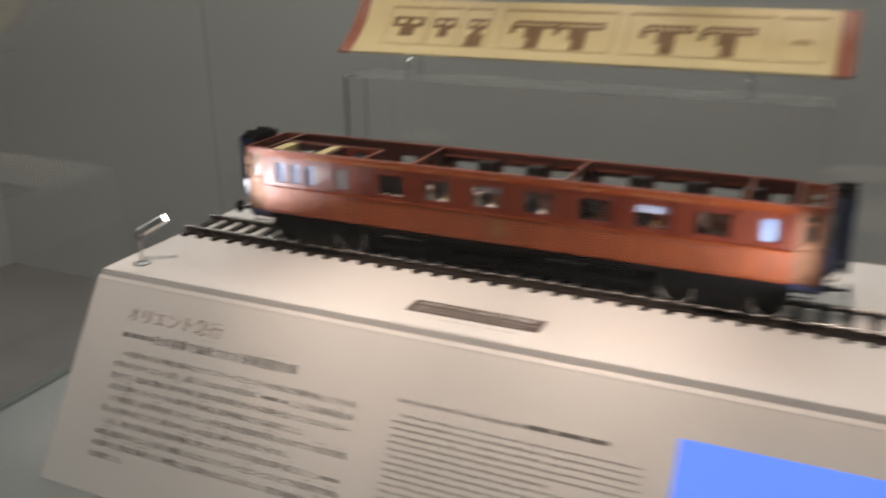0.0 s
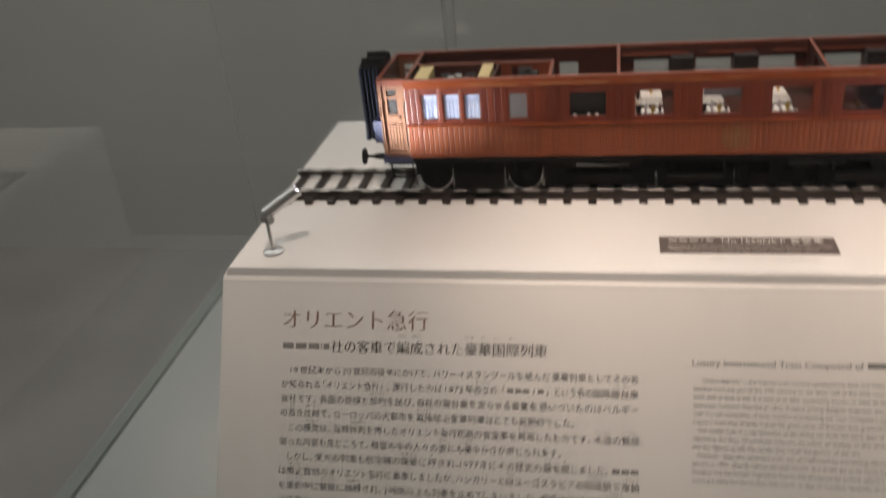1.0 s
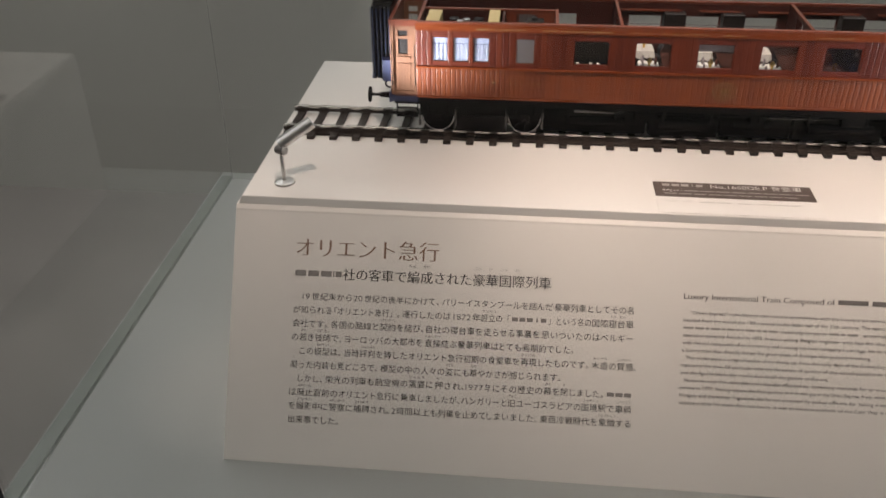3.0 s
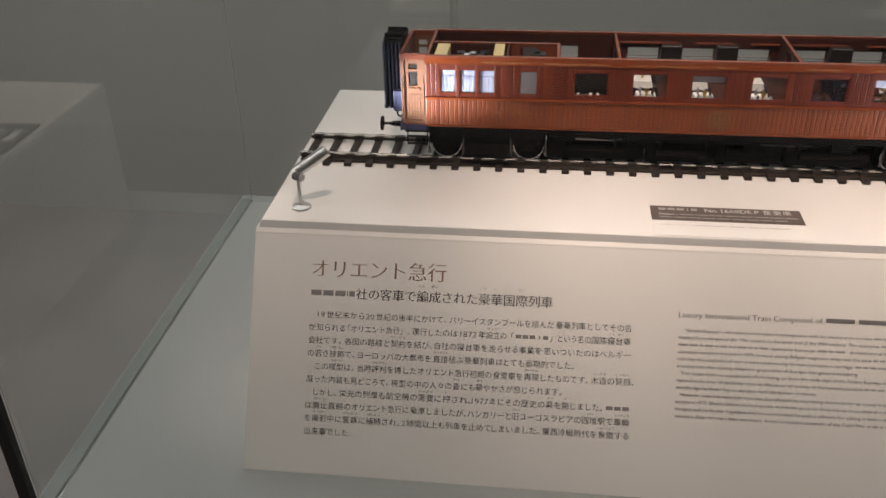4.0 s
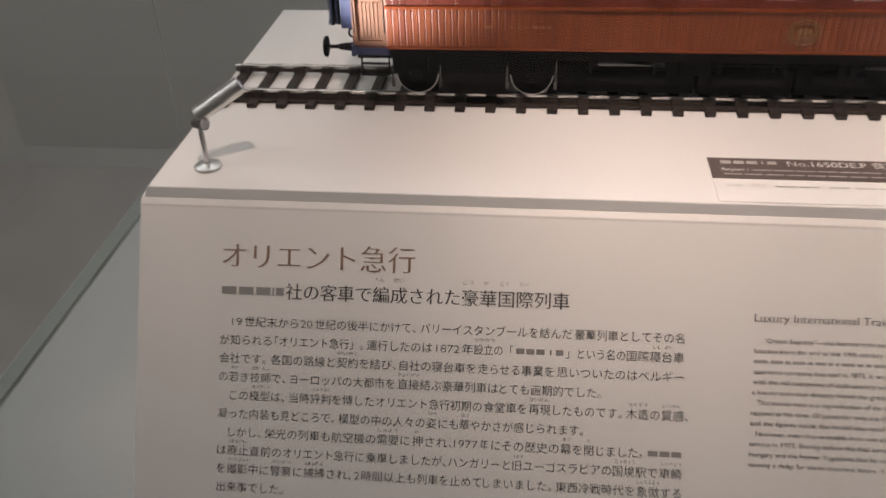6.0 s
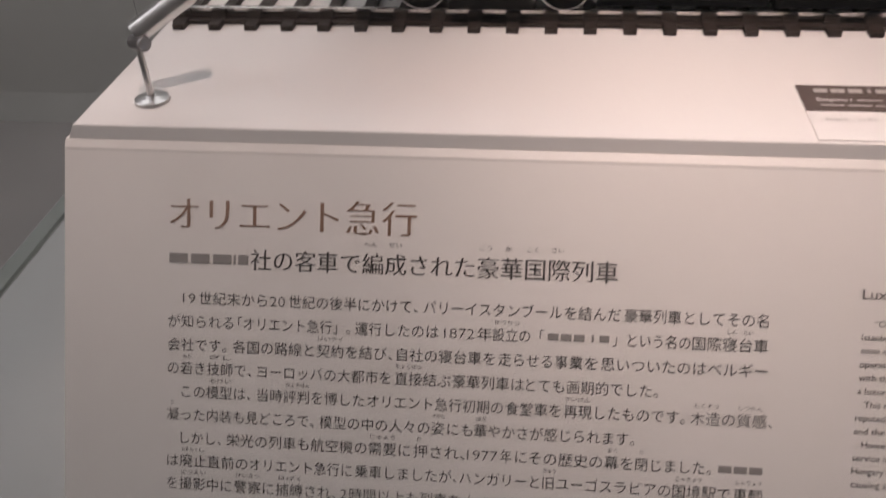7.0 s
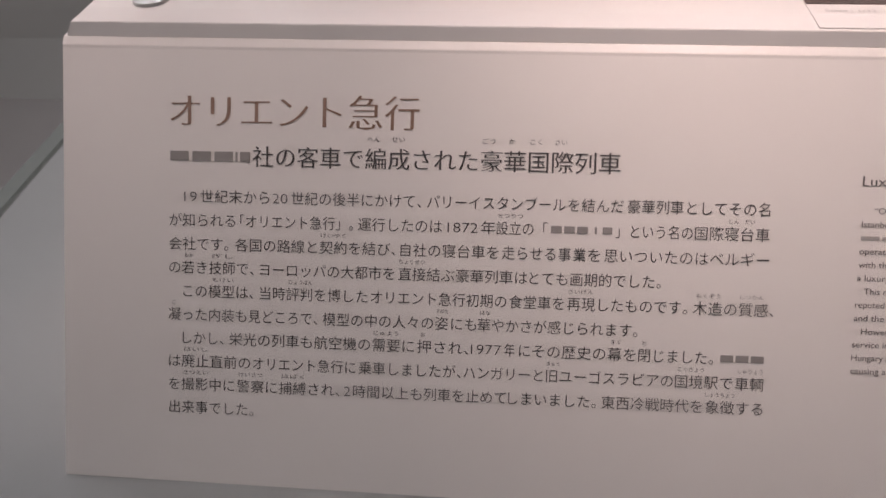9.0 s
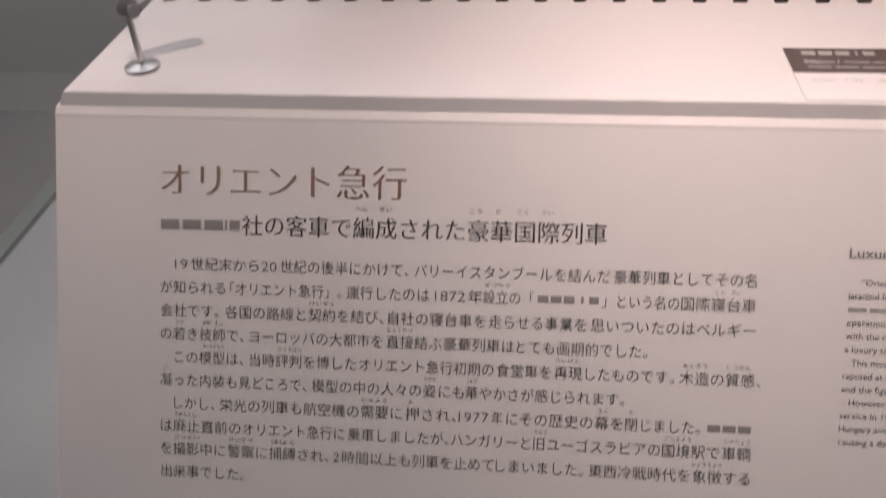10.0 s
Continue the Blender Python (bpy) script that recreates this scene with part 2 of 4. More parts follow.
# ---- the room ----
RX0, RX1, RY0, RY1, RZ0, RZ1 = -2.6, 3.2, -3.0, 1.9, -1.05, 1.7
for name, mat, d, label in (
    ("floor", CARPET, (RX0, RX1, RY0, RY1, RZ0 - 0.1, RZ0), "dull pink-grey carpeted museum floor"),
    ("ceiling", CEILING, (RX0, RX1, RY0, RY1, RZ1, RZ1 + 0.1), "dim grey painted museum ceiling"),
    ("wall_north", WALL, (RX0, RX1, RY1, RY1 + 0.1, RZ0, RZ1), "plain grey painted museum wall"),
    ("wall_south", WALL, (RX0, RX1, RY0 - 0.1, RY0, RZ0, RZ1), "plain grey painted museum wall"),
    ("wall_west", WALL, (RX0 - 0.1, RX0, RY0, RY1, RZ0, RZ1), "plain grey painted museum wall"),
    ("wall_east", WALL, (RX1, RX1 + 0.1, RY0, RY1, RZ0, RZ1), "plain grey painted museum wall"),
):
    bm = bmesh.new()
    box(bm, *d)
    solid(name, bm, mat, label, kind="structure")

# ---- the display case ----
CX0, CX1, CY0, CY1, CZ0, CZ1 = -0.151, 0.950, -0.1880, 0.384, -0.1877, 0.62
case = thing("display_case", (0.4, 0.1, RZ0), "glass display case with a pale grey deck on a grey base", "display case")
one_box("base_cabinet", WALL, case, CX0 - 0.02, CX1 + 0.02, CY0 - 0.02, CY1 + 0.02, RZ0, CZ0 - 0.03, 0.003)
one_box("deck", DECK, case, CX0 - 0.02, CX1 + 0.02, CY0 - 0.02, CY1 + 0.02, CZ0 - 0.03, CZ0, 0.002, "pale grey laminate deck")
T = 0.001
for d in ((CX0, CX1, CY0 - T, CY0), (CX0, CX1, CY1, CY1 + T), (CX0 - T, CX0, CY0, CY1), (CX1, CX1 + T, CY0, CY1)):
    pane = one_box("pane", GLASS, case, *d, CZ0 + 0.0005, CZ1, label="clear glass pane")
    pane.visible_shadow = False
lid = one_box("lid_pane", GLASS, case, CX0 - T, CX1 + T, CY0 - T, CY1 + T, CZ1 + 0.001, CZ1 + 0.007, label="clear glass top pane")
lid.visible_shadow = False
one_box("seal", EDGE, case, CX0 - 0.0145, CX0 - T - 0.001, CY0, CY1 + T, CZ0, CZ0 + 0.004, 0.0005, "greenish translucent seal strip")
one_box("corner_seal", BLACK, case, CX0 - 0.0115, CX0 - 0.0012, CY0 - 0.0085, CY0 - 0.0012, CZ0, CZ1, 0.001, label="black seal in the glass corner")
one_box("corner_seal", EDGE, case, CX0 - T, CX0 - 0.0005, CY1 + 0.0005, CY1 + T, CZ0, CZ1, label="dark seal in the glass corner")

# ---- the plinth ----
PX1, DEPTH, LEAN, SET = 0.80, 0.328, 0.63347, 0.0025
plinth = thing("plinth", (0.4, 0.15, CZ0), "white display plinth with a sloping printed front", "plinth")


def ramp_y(z):
    return LEAN * z + SET


bm = bmesh.new()
low = [bm.verts.new(p) for p in ((-0.0032, -0.0010, -0.0070), (PX1 + 0.0032, -0.0010, -0.0070), (PX1 + 0.0032, DEPTH, -0.0070), (-0.0032, DEPTH, -0.0070))]
top = [bm.verts.new(p) for p in ((0, 0, 0), (PX1, 0, 0), (PX1, DEPTH, 0), (0, DEPTH, 0))]
bm.faces.new(low), bm.faces.new(top)
for i in range(4):
    bm.faces.new((low[i], low[(i + 1) % 4], top[(i + 1) % 4], top[i]))
bmesh.ops.bevel(bm, geom=[e for e in bm.edges if all(v in top for v in e.verts)], offset=0.0004, segments=2, affect="EDGES")
part("top_slab", bm, WHITE, plinth, "white painted top slab")
bm = bmesh.new()
prism(bm, [(0.0062, -0.0071), (DEPTH, -0.0071), (DEPTH, CZ0), (ramp_y(CZ0) + 0.009, CZ0), (0.0062, -0.0110)], -0.0030, PX1 + 0.0030)
part("body", bm, WHITE, plinth)
bm = bmesh.new()
prism(bm, [(0.0060, -0.0071), (-0.0008, -0.0071), (-0.0013, -0.0072), (-0.0039, -0.0097), (-0.0042, -0.0101), (ramp_y(-0.0113), -0.0113), (ramp_y(-0.1874), -0.1874), (ramp_y(-0.1874) + 0.006, -0.1876), (0.0060, -0.0120)], -0.0050, PX1 + 0.0050)
board = part("text_board", bm, BOARD, plinth, "warm white text board with printed lettering")
# ---- printing on the sloping board ----
UP = Vector((0, LEAN, 1)).normalized()
OUT = Vector((0, -1, LEAN)).normalized()
TURN = 0.0061
SLOPE = Matrix(((1, 0, 0, 0), (TURN * LEAN, UP.y, OUT.y, SET), (TURN, UP.z, OUT.z, 0), (0, 0, 0, 1)))
GRID = math.sqrt(1 + LEAN * LEAN)


def letters(body, thin=0.0):
    """A flat mesh of the built-in font, one em high, from the left edge."""
    c = bpy.data.curves.new("lettering", "FONT")
    c.body, c.size, c.resolution_u, c.offset = body, 1.0, 3, -thin
    ob = bpy.data.objects.new("lettering", c)
    scene.collection.objects.link(ob)
    dg = bpy.context.evaluated_depsgraph_get()
    dg.update()
    me = bpy.data.meshes.new_from_object(ob.evaluated_get(dg))
    bpy.data.objects.remove(ob)
    bpy.data.curves.remove(c)
    return me


def brush(me, level, upright):
    """Thin the level strokes of a flat lettering mesh and thicken the upright ones, as in a book face."""
    bm = bmesh.new()
    bm.from_mesh(me)
    bmesh.ops.remove_doubles(bm, verts=bm.verts, dist=1e-5)
    turn = {}
    for e in bm.edges:
        if len(e.link_faces) != 1:
            continue
        loop = e.link_loops[0]
        a, b = loop.vert, loop.link_loop_next.vert
        side = (b.co - a.co).cross(loop.face.normal)
        if side.length > 1e-9:
            for v in (a, b):
                turn[v] = turn.get(v, Vector()) + side.normalized()
    for v, n in turn.items():
        if n.length > 1e-6:
            n = n.normalized()
            v.co += Vector((n.x * upright, -n.y * level, 0))
    bm.to_mesh(me)
    bm.free()


def write(name, body, x0, x1, mid, em, mat, parent, m, thin=0.0, lift=0.0004, label="", middle=0.38, book=None):
    """A line of lettering from x0 to x1 on the plane m, its middle at mid."""
    me = letters(body, thin)
    if book:
        brush(me, *book)
    xs = [v.co.x for v in me.vertices]
    lo, hi = min(xs), max(xs)
    wide = (x1 - x0) / (hi - lo)
    for v in me.vertices:
        v.co = m @ Vector((x0 + (v.co.x - lo) * wide, mid + (v.co.y - middle) * em, lift))
    me.materials.clear()
    me.materials.append(mat)
    me.name = name
    ob = new(name, me)
    ob.parent = parent
    if parent.type == "EMPTY":
        ob.matrix_parent_inverse = Matrix.Translation(-parent.location)
    return tagged(ob, label)


def bars(name, spans, mid, high, mat, parent, m, lift=0.0004, label=""):
    """Plain bars in place of words."""
    for x0, x1 in spans:
        bm = bmesh.new()
        vs = [bm.verts.new(m @ Vector(p)) for p in ((x0, mid - high / 2, lift), (x1, mid - high / 2, lift), (x1, mid + high / 2, lift), (x0, mid + high / 2, lift))]
        bm.faces.new(vs)
        part(name, bm, mat, parent, label)


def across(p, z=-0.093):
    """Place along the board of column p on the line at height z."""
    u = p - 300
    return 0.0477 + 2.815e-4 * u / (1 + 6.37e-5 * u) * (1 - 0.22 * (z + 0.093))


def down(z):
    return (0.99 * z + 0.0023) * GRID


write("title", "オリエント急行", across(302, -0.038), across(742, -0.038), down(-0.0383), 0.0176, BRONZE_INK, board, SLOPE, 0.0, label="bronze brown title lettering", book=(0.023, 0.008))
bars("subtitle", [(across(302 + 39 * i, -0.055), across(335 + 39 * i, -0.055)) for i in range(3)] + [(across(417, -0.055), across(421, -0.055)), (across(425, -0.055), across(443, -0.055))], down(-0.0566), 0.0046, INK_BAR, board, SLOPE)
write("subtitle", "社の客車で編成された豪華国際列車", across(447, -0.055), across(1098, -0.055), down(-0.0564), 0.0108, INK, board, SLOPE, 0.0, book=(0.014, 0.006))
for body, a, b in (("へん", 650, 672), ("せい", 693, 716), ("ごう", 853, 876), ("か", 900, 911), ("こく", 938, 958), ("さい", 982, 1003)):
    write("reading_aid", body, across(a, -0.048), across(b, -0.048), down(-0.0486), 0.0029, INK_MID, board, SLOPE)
EM = 0.0068
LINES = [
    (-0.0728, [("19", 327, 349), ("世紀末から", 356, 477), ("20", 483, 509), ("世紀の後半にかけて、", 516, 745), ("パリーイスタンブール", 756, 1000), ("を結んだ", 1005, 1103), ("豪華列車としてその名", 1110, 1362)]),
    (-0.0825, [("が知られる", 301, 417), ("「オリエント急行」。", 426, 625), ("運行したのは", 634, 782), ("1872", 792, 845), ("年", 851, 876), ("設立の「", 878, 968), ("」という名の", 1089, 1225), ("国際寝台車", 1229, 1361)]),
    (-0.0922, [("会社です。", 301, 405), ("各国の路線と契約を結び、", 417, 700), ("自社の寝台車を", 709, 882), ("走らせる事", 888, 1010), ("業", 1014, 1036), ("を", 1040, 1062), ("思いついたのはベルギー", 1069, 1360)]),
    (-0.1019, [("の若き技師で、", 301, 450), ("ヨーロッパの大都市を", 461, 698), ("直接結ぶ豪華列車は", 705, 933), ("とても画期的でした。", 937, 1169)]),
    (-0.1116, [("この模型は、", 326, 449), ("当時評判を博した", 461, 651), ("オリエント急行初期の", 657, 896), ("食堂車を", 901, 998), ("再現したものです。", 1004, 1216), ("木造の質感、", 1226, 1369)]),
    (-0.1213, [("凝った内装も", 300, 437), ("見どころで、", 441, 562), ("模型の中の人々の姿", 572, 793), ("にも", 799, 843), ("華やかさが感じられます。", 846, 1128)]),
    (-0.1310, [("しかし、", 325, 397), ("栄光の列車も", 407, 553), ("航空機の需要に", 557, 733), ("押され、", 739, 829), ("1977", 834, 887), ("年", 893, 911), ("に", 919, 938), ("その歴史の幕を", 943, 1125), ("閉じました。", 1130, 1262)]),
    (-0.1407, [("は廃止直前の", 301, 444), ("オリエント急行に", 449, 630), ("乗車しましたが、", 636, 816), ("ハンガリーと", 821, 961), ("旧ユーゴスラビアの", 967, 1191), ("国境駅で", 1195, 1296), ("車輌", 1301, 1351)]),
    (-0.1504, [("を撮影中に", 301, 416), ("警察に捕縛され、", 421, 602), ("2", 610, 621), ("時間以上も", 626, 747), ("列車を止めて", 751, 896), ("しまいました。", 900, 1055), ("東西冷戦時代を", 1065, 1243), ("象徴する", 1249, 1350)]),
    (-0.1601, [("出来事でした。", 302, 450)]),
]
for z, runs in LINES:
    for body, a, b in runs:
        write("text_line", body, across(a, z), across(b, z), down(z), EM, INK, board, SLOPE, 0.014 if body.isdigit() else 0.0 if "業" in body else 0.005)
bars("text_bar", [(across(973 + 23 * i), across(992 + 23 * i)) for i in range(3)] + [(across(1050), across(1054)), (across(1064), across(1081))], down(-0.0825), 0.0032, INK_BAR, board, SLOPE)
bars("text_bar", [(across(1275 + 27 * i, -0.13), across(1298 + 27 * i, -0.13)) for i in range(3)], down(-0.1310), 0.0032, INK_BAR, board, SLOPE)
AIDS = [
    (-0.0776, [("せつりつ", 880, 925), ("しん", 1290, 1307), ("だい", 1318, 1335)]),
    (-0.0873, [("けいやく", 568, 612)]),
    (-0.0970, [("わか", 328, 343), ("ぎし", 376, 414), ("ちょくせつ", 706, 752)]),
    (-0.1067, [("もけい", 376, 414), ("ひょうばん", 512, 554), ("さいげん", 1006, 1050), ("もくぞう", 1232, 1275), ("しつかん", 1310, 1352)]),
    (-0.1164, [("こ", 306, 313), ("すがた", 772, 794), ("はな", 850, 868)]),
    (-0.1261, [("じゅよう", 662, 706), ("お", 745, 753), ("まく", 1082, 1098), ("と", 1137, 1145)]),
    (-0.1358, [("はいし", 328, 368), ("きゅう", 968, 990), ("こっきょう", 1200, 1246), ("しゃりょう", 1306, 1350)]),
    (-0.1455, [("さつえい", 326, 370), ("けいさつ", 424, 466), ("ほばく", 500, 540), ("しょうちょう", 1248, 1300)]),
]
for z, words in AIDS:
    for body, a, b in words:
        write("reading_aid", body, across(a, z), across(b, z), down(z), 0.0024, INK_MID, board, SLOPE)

# the translation: readable words as letters, the rest as bars
write("heading", "Luxury International Train Composed of", 0.3655, 0.4826, down(-0.0609), 0.0066, INK_MID, board, SLOPE, 0.0, book=(0.014, 0.006))
bars("heading", [(0.4850, 0.508), (0.511, 0.5345), (0.5365, 0.555)], down(-0.0609), 0.0036, INK_GREY, board, SLOPE)
PRINT = [
    ([("“Orient Express”—the famous train name", 0.3712, 0.4430), ("is synonymous with the luxury train service", 0.4443, 0.5220)], (0.5235, 0.585)),
    ([("Istanbul from the end of the 19th century to", 0.3662, 0.4420), ("the latter half of the 20th century. The operation", 0.4432, 0.5280)], (0.5295, 0.585)),
    ([("commonly known as", 0.4417, 0.4770), ("an international", 0.5050, 0.5300)], (0.5315, 0.583)),
    ([("operation company founded in 1872. It was", 0.3660, 0.4400), ("a young Belgian engineer who had the idea", 0.4412, 0.5220)], (0.5235, 0.584)),
    ([("with the rail companies of each country and", 0.3660, 0.4410), ("running his own company’s carriage.", 0.4422, 0.5080)], (0.5095, 0.585)),
    ([("a luxury train that directly linked the great", 0.3658, 0.4400), ("cities of Europe was ground-breaking.", 0.4412, 0.5120)], None),
    ([("This model train is a reproduction of the", 0.3690, 0.4380), ("dining car from the early days of the Orient Express", 0.4392, 0.5300)], (0.5315, 0.583)),
    ([("reputed at the time. Of particular note are the", 0.3656, 0.4430), ("sense of quality of the wood-paneled", 0.4442, 0.5155)], (0.5170, 0.584)),
    ([("and the figures inside the model also recall the glamor of the era.", 0.3655, 0.4800)], None),
    ([("However, even this venerable train was also", 0.3690, 0.4440), ("affected by increasing demands for air travel", 0.4452, 0.5270)], (0.5285, 0.585)),
    ([("service in 1977. Shortly before the final service", 0.3655, 0.4453), ("got on the Orient Express. It was", 0.4660, 0.5140)], (0.5155, 0.584)),
    ([("Hungary and the former Yugoslavia that he was", 0.3655, 0.4440), ("arrested by police officers for taking", 0.4452, 0.5150)], (0.5165, 0.585)),
    ([("causing a delay for more than two hours.", 0.3655, 0.4370), ("It was an incident symbolic of the Cold War", 0.4390, 0.5190)], (0.5205, 0.575)),
]
GAPS = {2: [(0.3662, 0.4395), (0.4790, 0.5035)], 10: [(0.4470, 0.4645)]}
rng = random.Random(5)
for k, (runs, rest) in enumerate(PRINT):
    mid = down(-0.0724 - 0.00512 * k)
    for body, x0, x1 in runs:
        write("small_print", body, x0, x1, mid, 0.0040, INK_MID, board, SLOPE, middle=0.3)
    spans = []
    for x, end in GAPS.get(k, []) + ([rest] if rest else []):
        while x < end - 0.001:
            w = min(rng.uniform(0.0018, 0.0085), end - x)
            spans.append((x, x + w))
            x += w + 0.0013
    if spans:
        bars("small_print", spans, mid, 0.0017, INK_FAINT, board, SLOPE)

bm = bmesh.new()
for x0, x1, a, b, l0, l1 in ((0.6080, 0.7680, -0.0470, -0.1380, -0.002, 0.0006),):
    box(bm, x0, x1, down(b), down(a), l0, l1)
bmesh.ops.transform(bm, matrix=SLOPE, verts=bm.verts)
part("screen", bm, SCREEN, board, "small screen lit plain blue")

# ---- name label lying on the plinth ----
label = thing("name_label", (0.4077, 0.03, 0), "taupe printed name label on the white plinth top", "label")
FLAT = Matrix.Translation((-0.0042, 0.0002, 0.0010))
bm = bmesh.new()
box(bm, 0.3428, 0.4731, 0.0020, 0.0550, 0.0002, 0.0006, 0.0001)
card = part("card", bm, LABEL_WHITE, label, "white label card")
one_box("dark_field", PLATE, label, 0.3430, 0.4729, 0.0290, 0.0548, 0.0006, 0.0010)
bars("plate_text", [(0.3545 + 0.0078 * i, 0.3608 + 0.0078 * i) for i in range(2)] + [(0.3702, 0.3765), (0.3792, 0.3802), (0.3826, 0.388)], 0.0485, 0.0040, LABEL_GREY, label, FLAT, 0.0003)
write("plate_text", "No.1650DE.P 食堂車", 0.3945, 0.4690, 0.0485, 0.0090, LABEL_WHITE, label, FLAT, lift=0.0003)
write("plate_text", "Belgium /", 0.3540, 0.3700, 0.0395, 0.0048, LABEL_WHITE, label, FLAT, lift=0.0003)
bars("plate_text", [(0.372 + 0.0128 * i, 0.3835 + 0.0128 * i) for i in range(8)], 0.0390, 0.0013, LABEL_GREY, label, FLAT, 0.0003)
bars("plate_text", [(0.3545 + 0.0122 * i, 0.365 + 0.0122 * i) for i in range(9)], 0.0335, 0.0013, LABEL_GREY, label, FLAT, 0.0003)
write("small_print", "Scale : 1/32", 0.3537, 0.3762, 0.0205, 0.0042, INK_FAINT, label, FLAT, lift=-0.0001, middle=0.3)
bars("small_print", [(0.382, 0.394), (0.396, 0.407), (0.412, 0.424), (0.4275, 0.439), (0.441, 0.462)], 0.0203, 0.0012, INK_FAINT, label, FLAT, -0.0001)

# ---- track ----
SLP, RN, RF, HALF, TY = 0.02146, 0.1296, 0.1752, 0.0378, 0.1524
track = thing("model_track", (0.4, TY, 0), "dark brown model railway track on the white plinth", "railway track")
bm = bmesh.new()
box(bm, -0.0035, 0.0035, -HALF, HALF, 0, 0.0036, 0.0006)
for y in (RN - TY, RF - TY):
    box(bm, -0.0042, 0.0042, y - 0.0042, y + 0.0042, 0.0033, 0.0047, 0.0005)
    box(bm, -0.0040, 0.0040, y + 0.0007, y + 0.0034, 0.0042, 0.0080, 0.0004)
    box(bm, -0.0040, 0.0040, y - 0.0034, y - 0.0007, 0.0042, 0.0080, 0.0004)
sleeper_mesh = finish(bm, "sleeper", SLEEPER)
for i in range(37):
    ob = new("sleeper", sleeper_mesh)
    ob.parent = track
    ob.matrix_parent_inverse = Matrix.Translation(-track.location)
    ob.location = (0.0105 + SLP * i, TY, 0)
for y in (RN, RF):
    bm = bmesh.new()
    foot = [(-0.0022, 0), (0.0022, 0), (0.0022, 0.0006), (0.0007, 0.0011), (0.0007, 0.0026), (-0.0007, 0.0026), (-0.0007, 0.0011), (-0.0022, 0.0006)]
    prism(bm, [(y + a, 0.0036 + b) for a, b in foot], 0.003, 0.797)
    rail = part("rail", bm, SLEEPER, track, "dark rail with a worn bright head")
    bm = bmesh.new()
    top = [(-0.0012, 0.0027), (0.0012, 0.0027), (0.0013, 0.0030), (0.0013, 0.0049), (0.0009, 0.0053), (-0.0009, 0.0053), (-0.0013, 0.0049), (-0.0013, 0.0030)]
    prism(bm, [(y + a, 0.0036 + b) for a, b in top], 0.003, 0.797)
    part("rail_head", bm, RAIL, rail, "worn steel rail head")
one_box("rail_web", SLEEPER, track, 0.004, 0.7955, RN - 0.0064, RN + 0.0024, 0.0004, 0.0030, 0.0004)
RAILTOP = 0.0089

# ---- small spot lamp ----


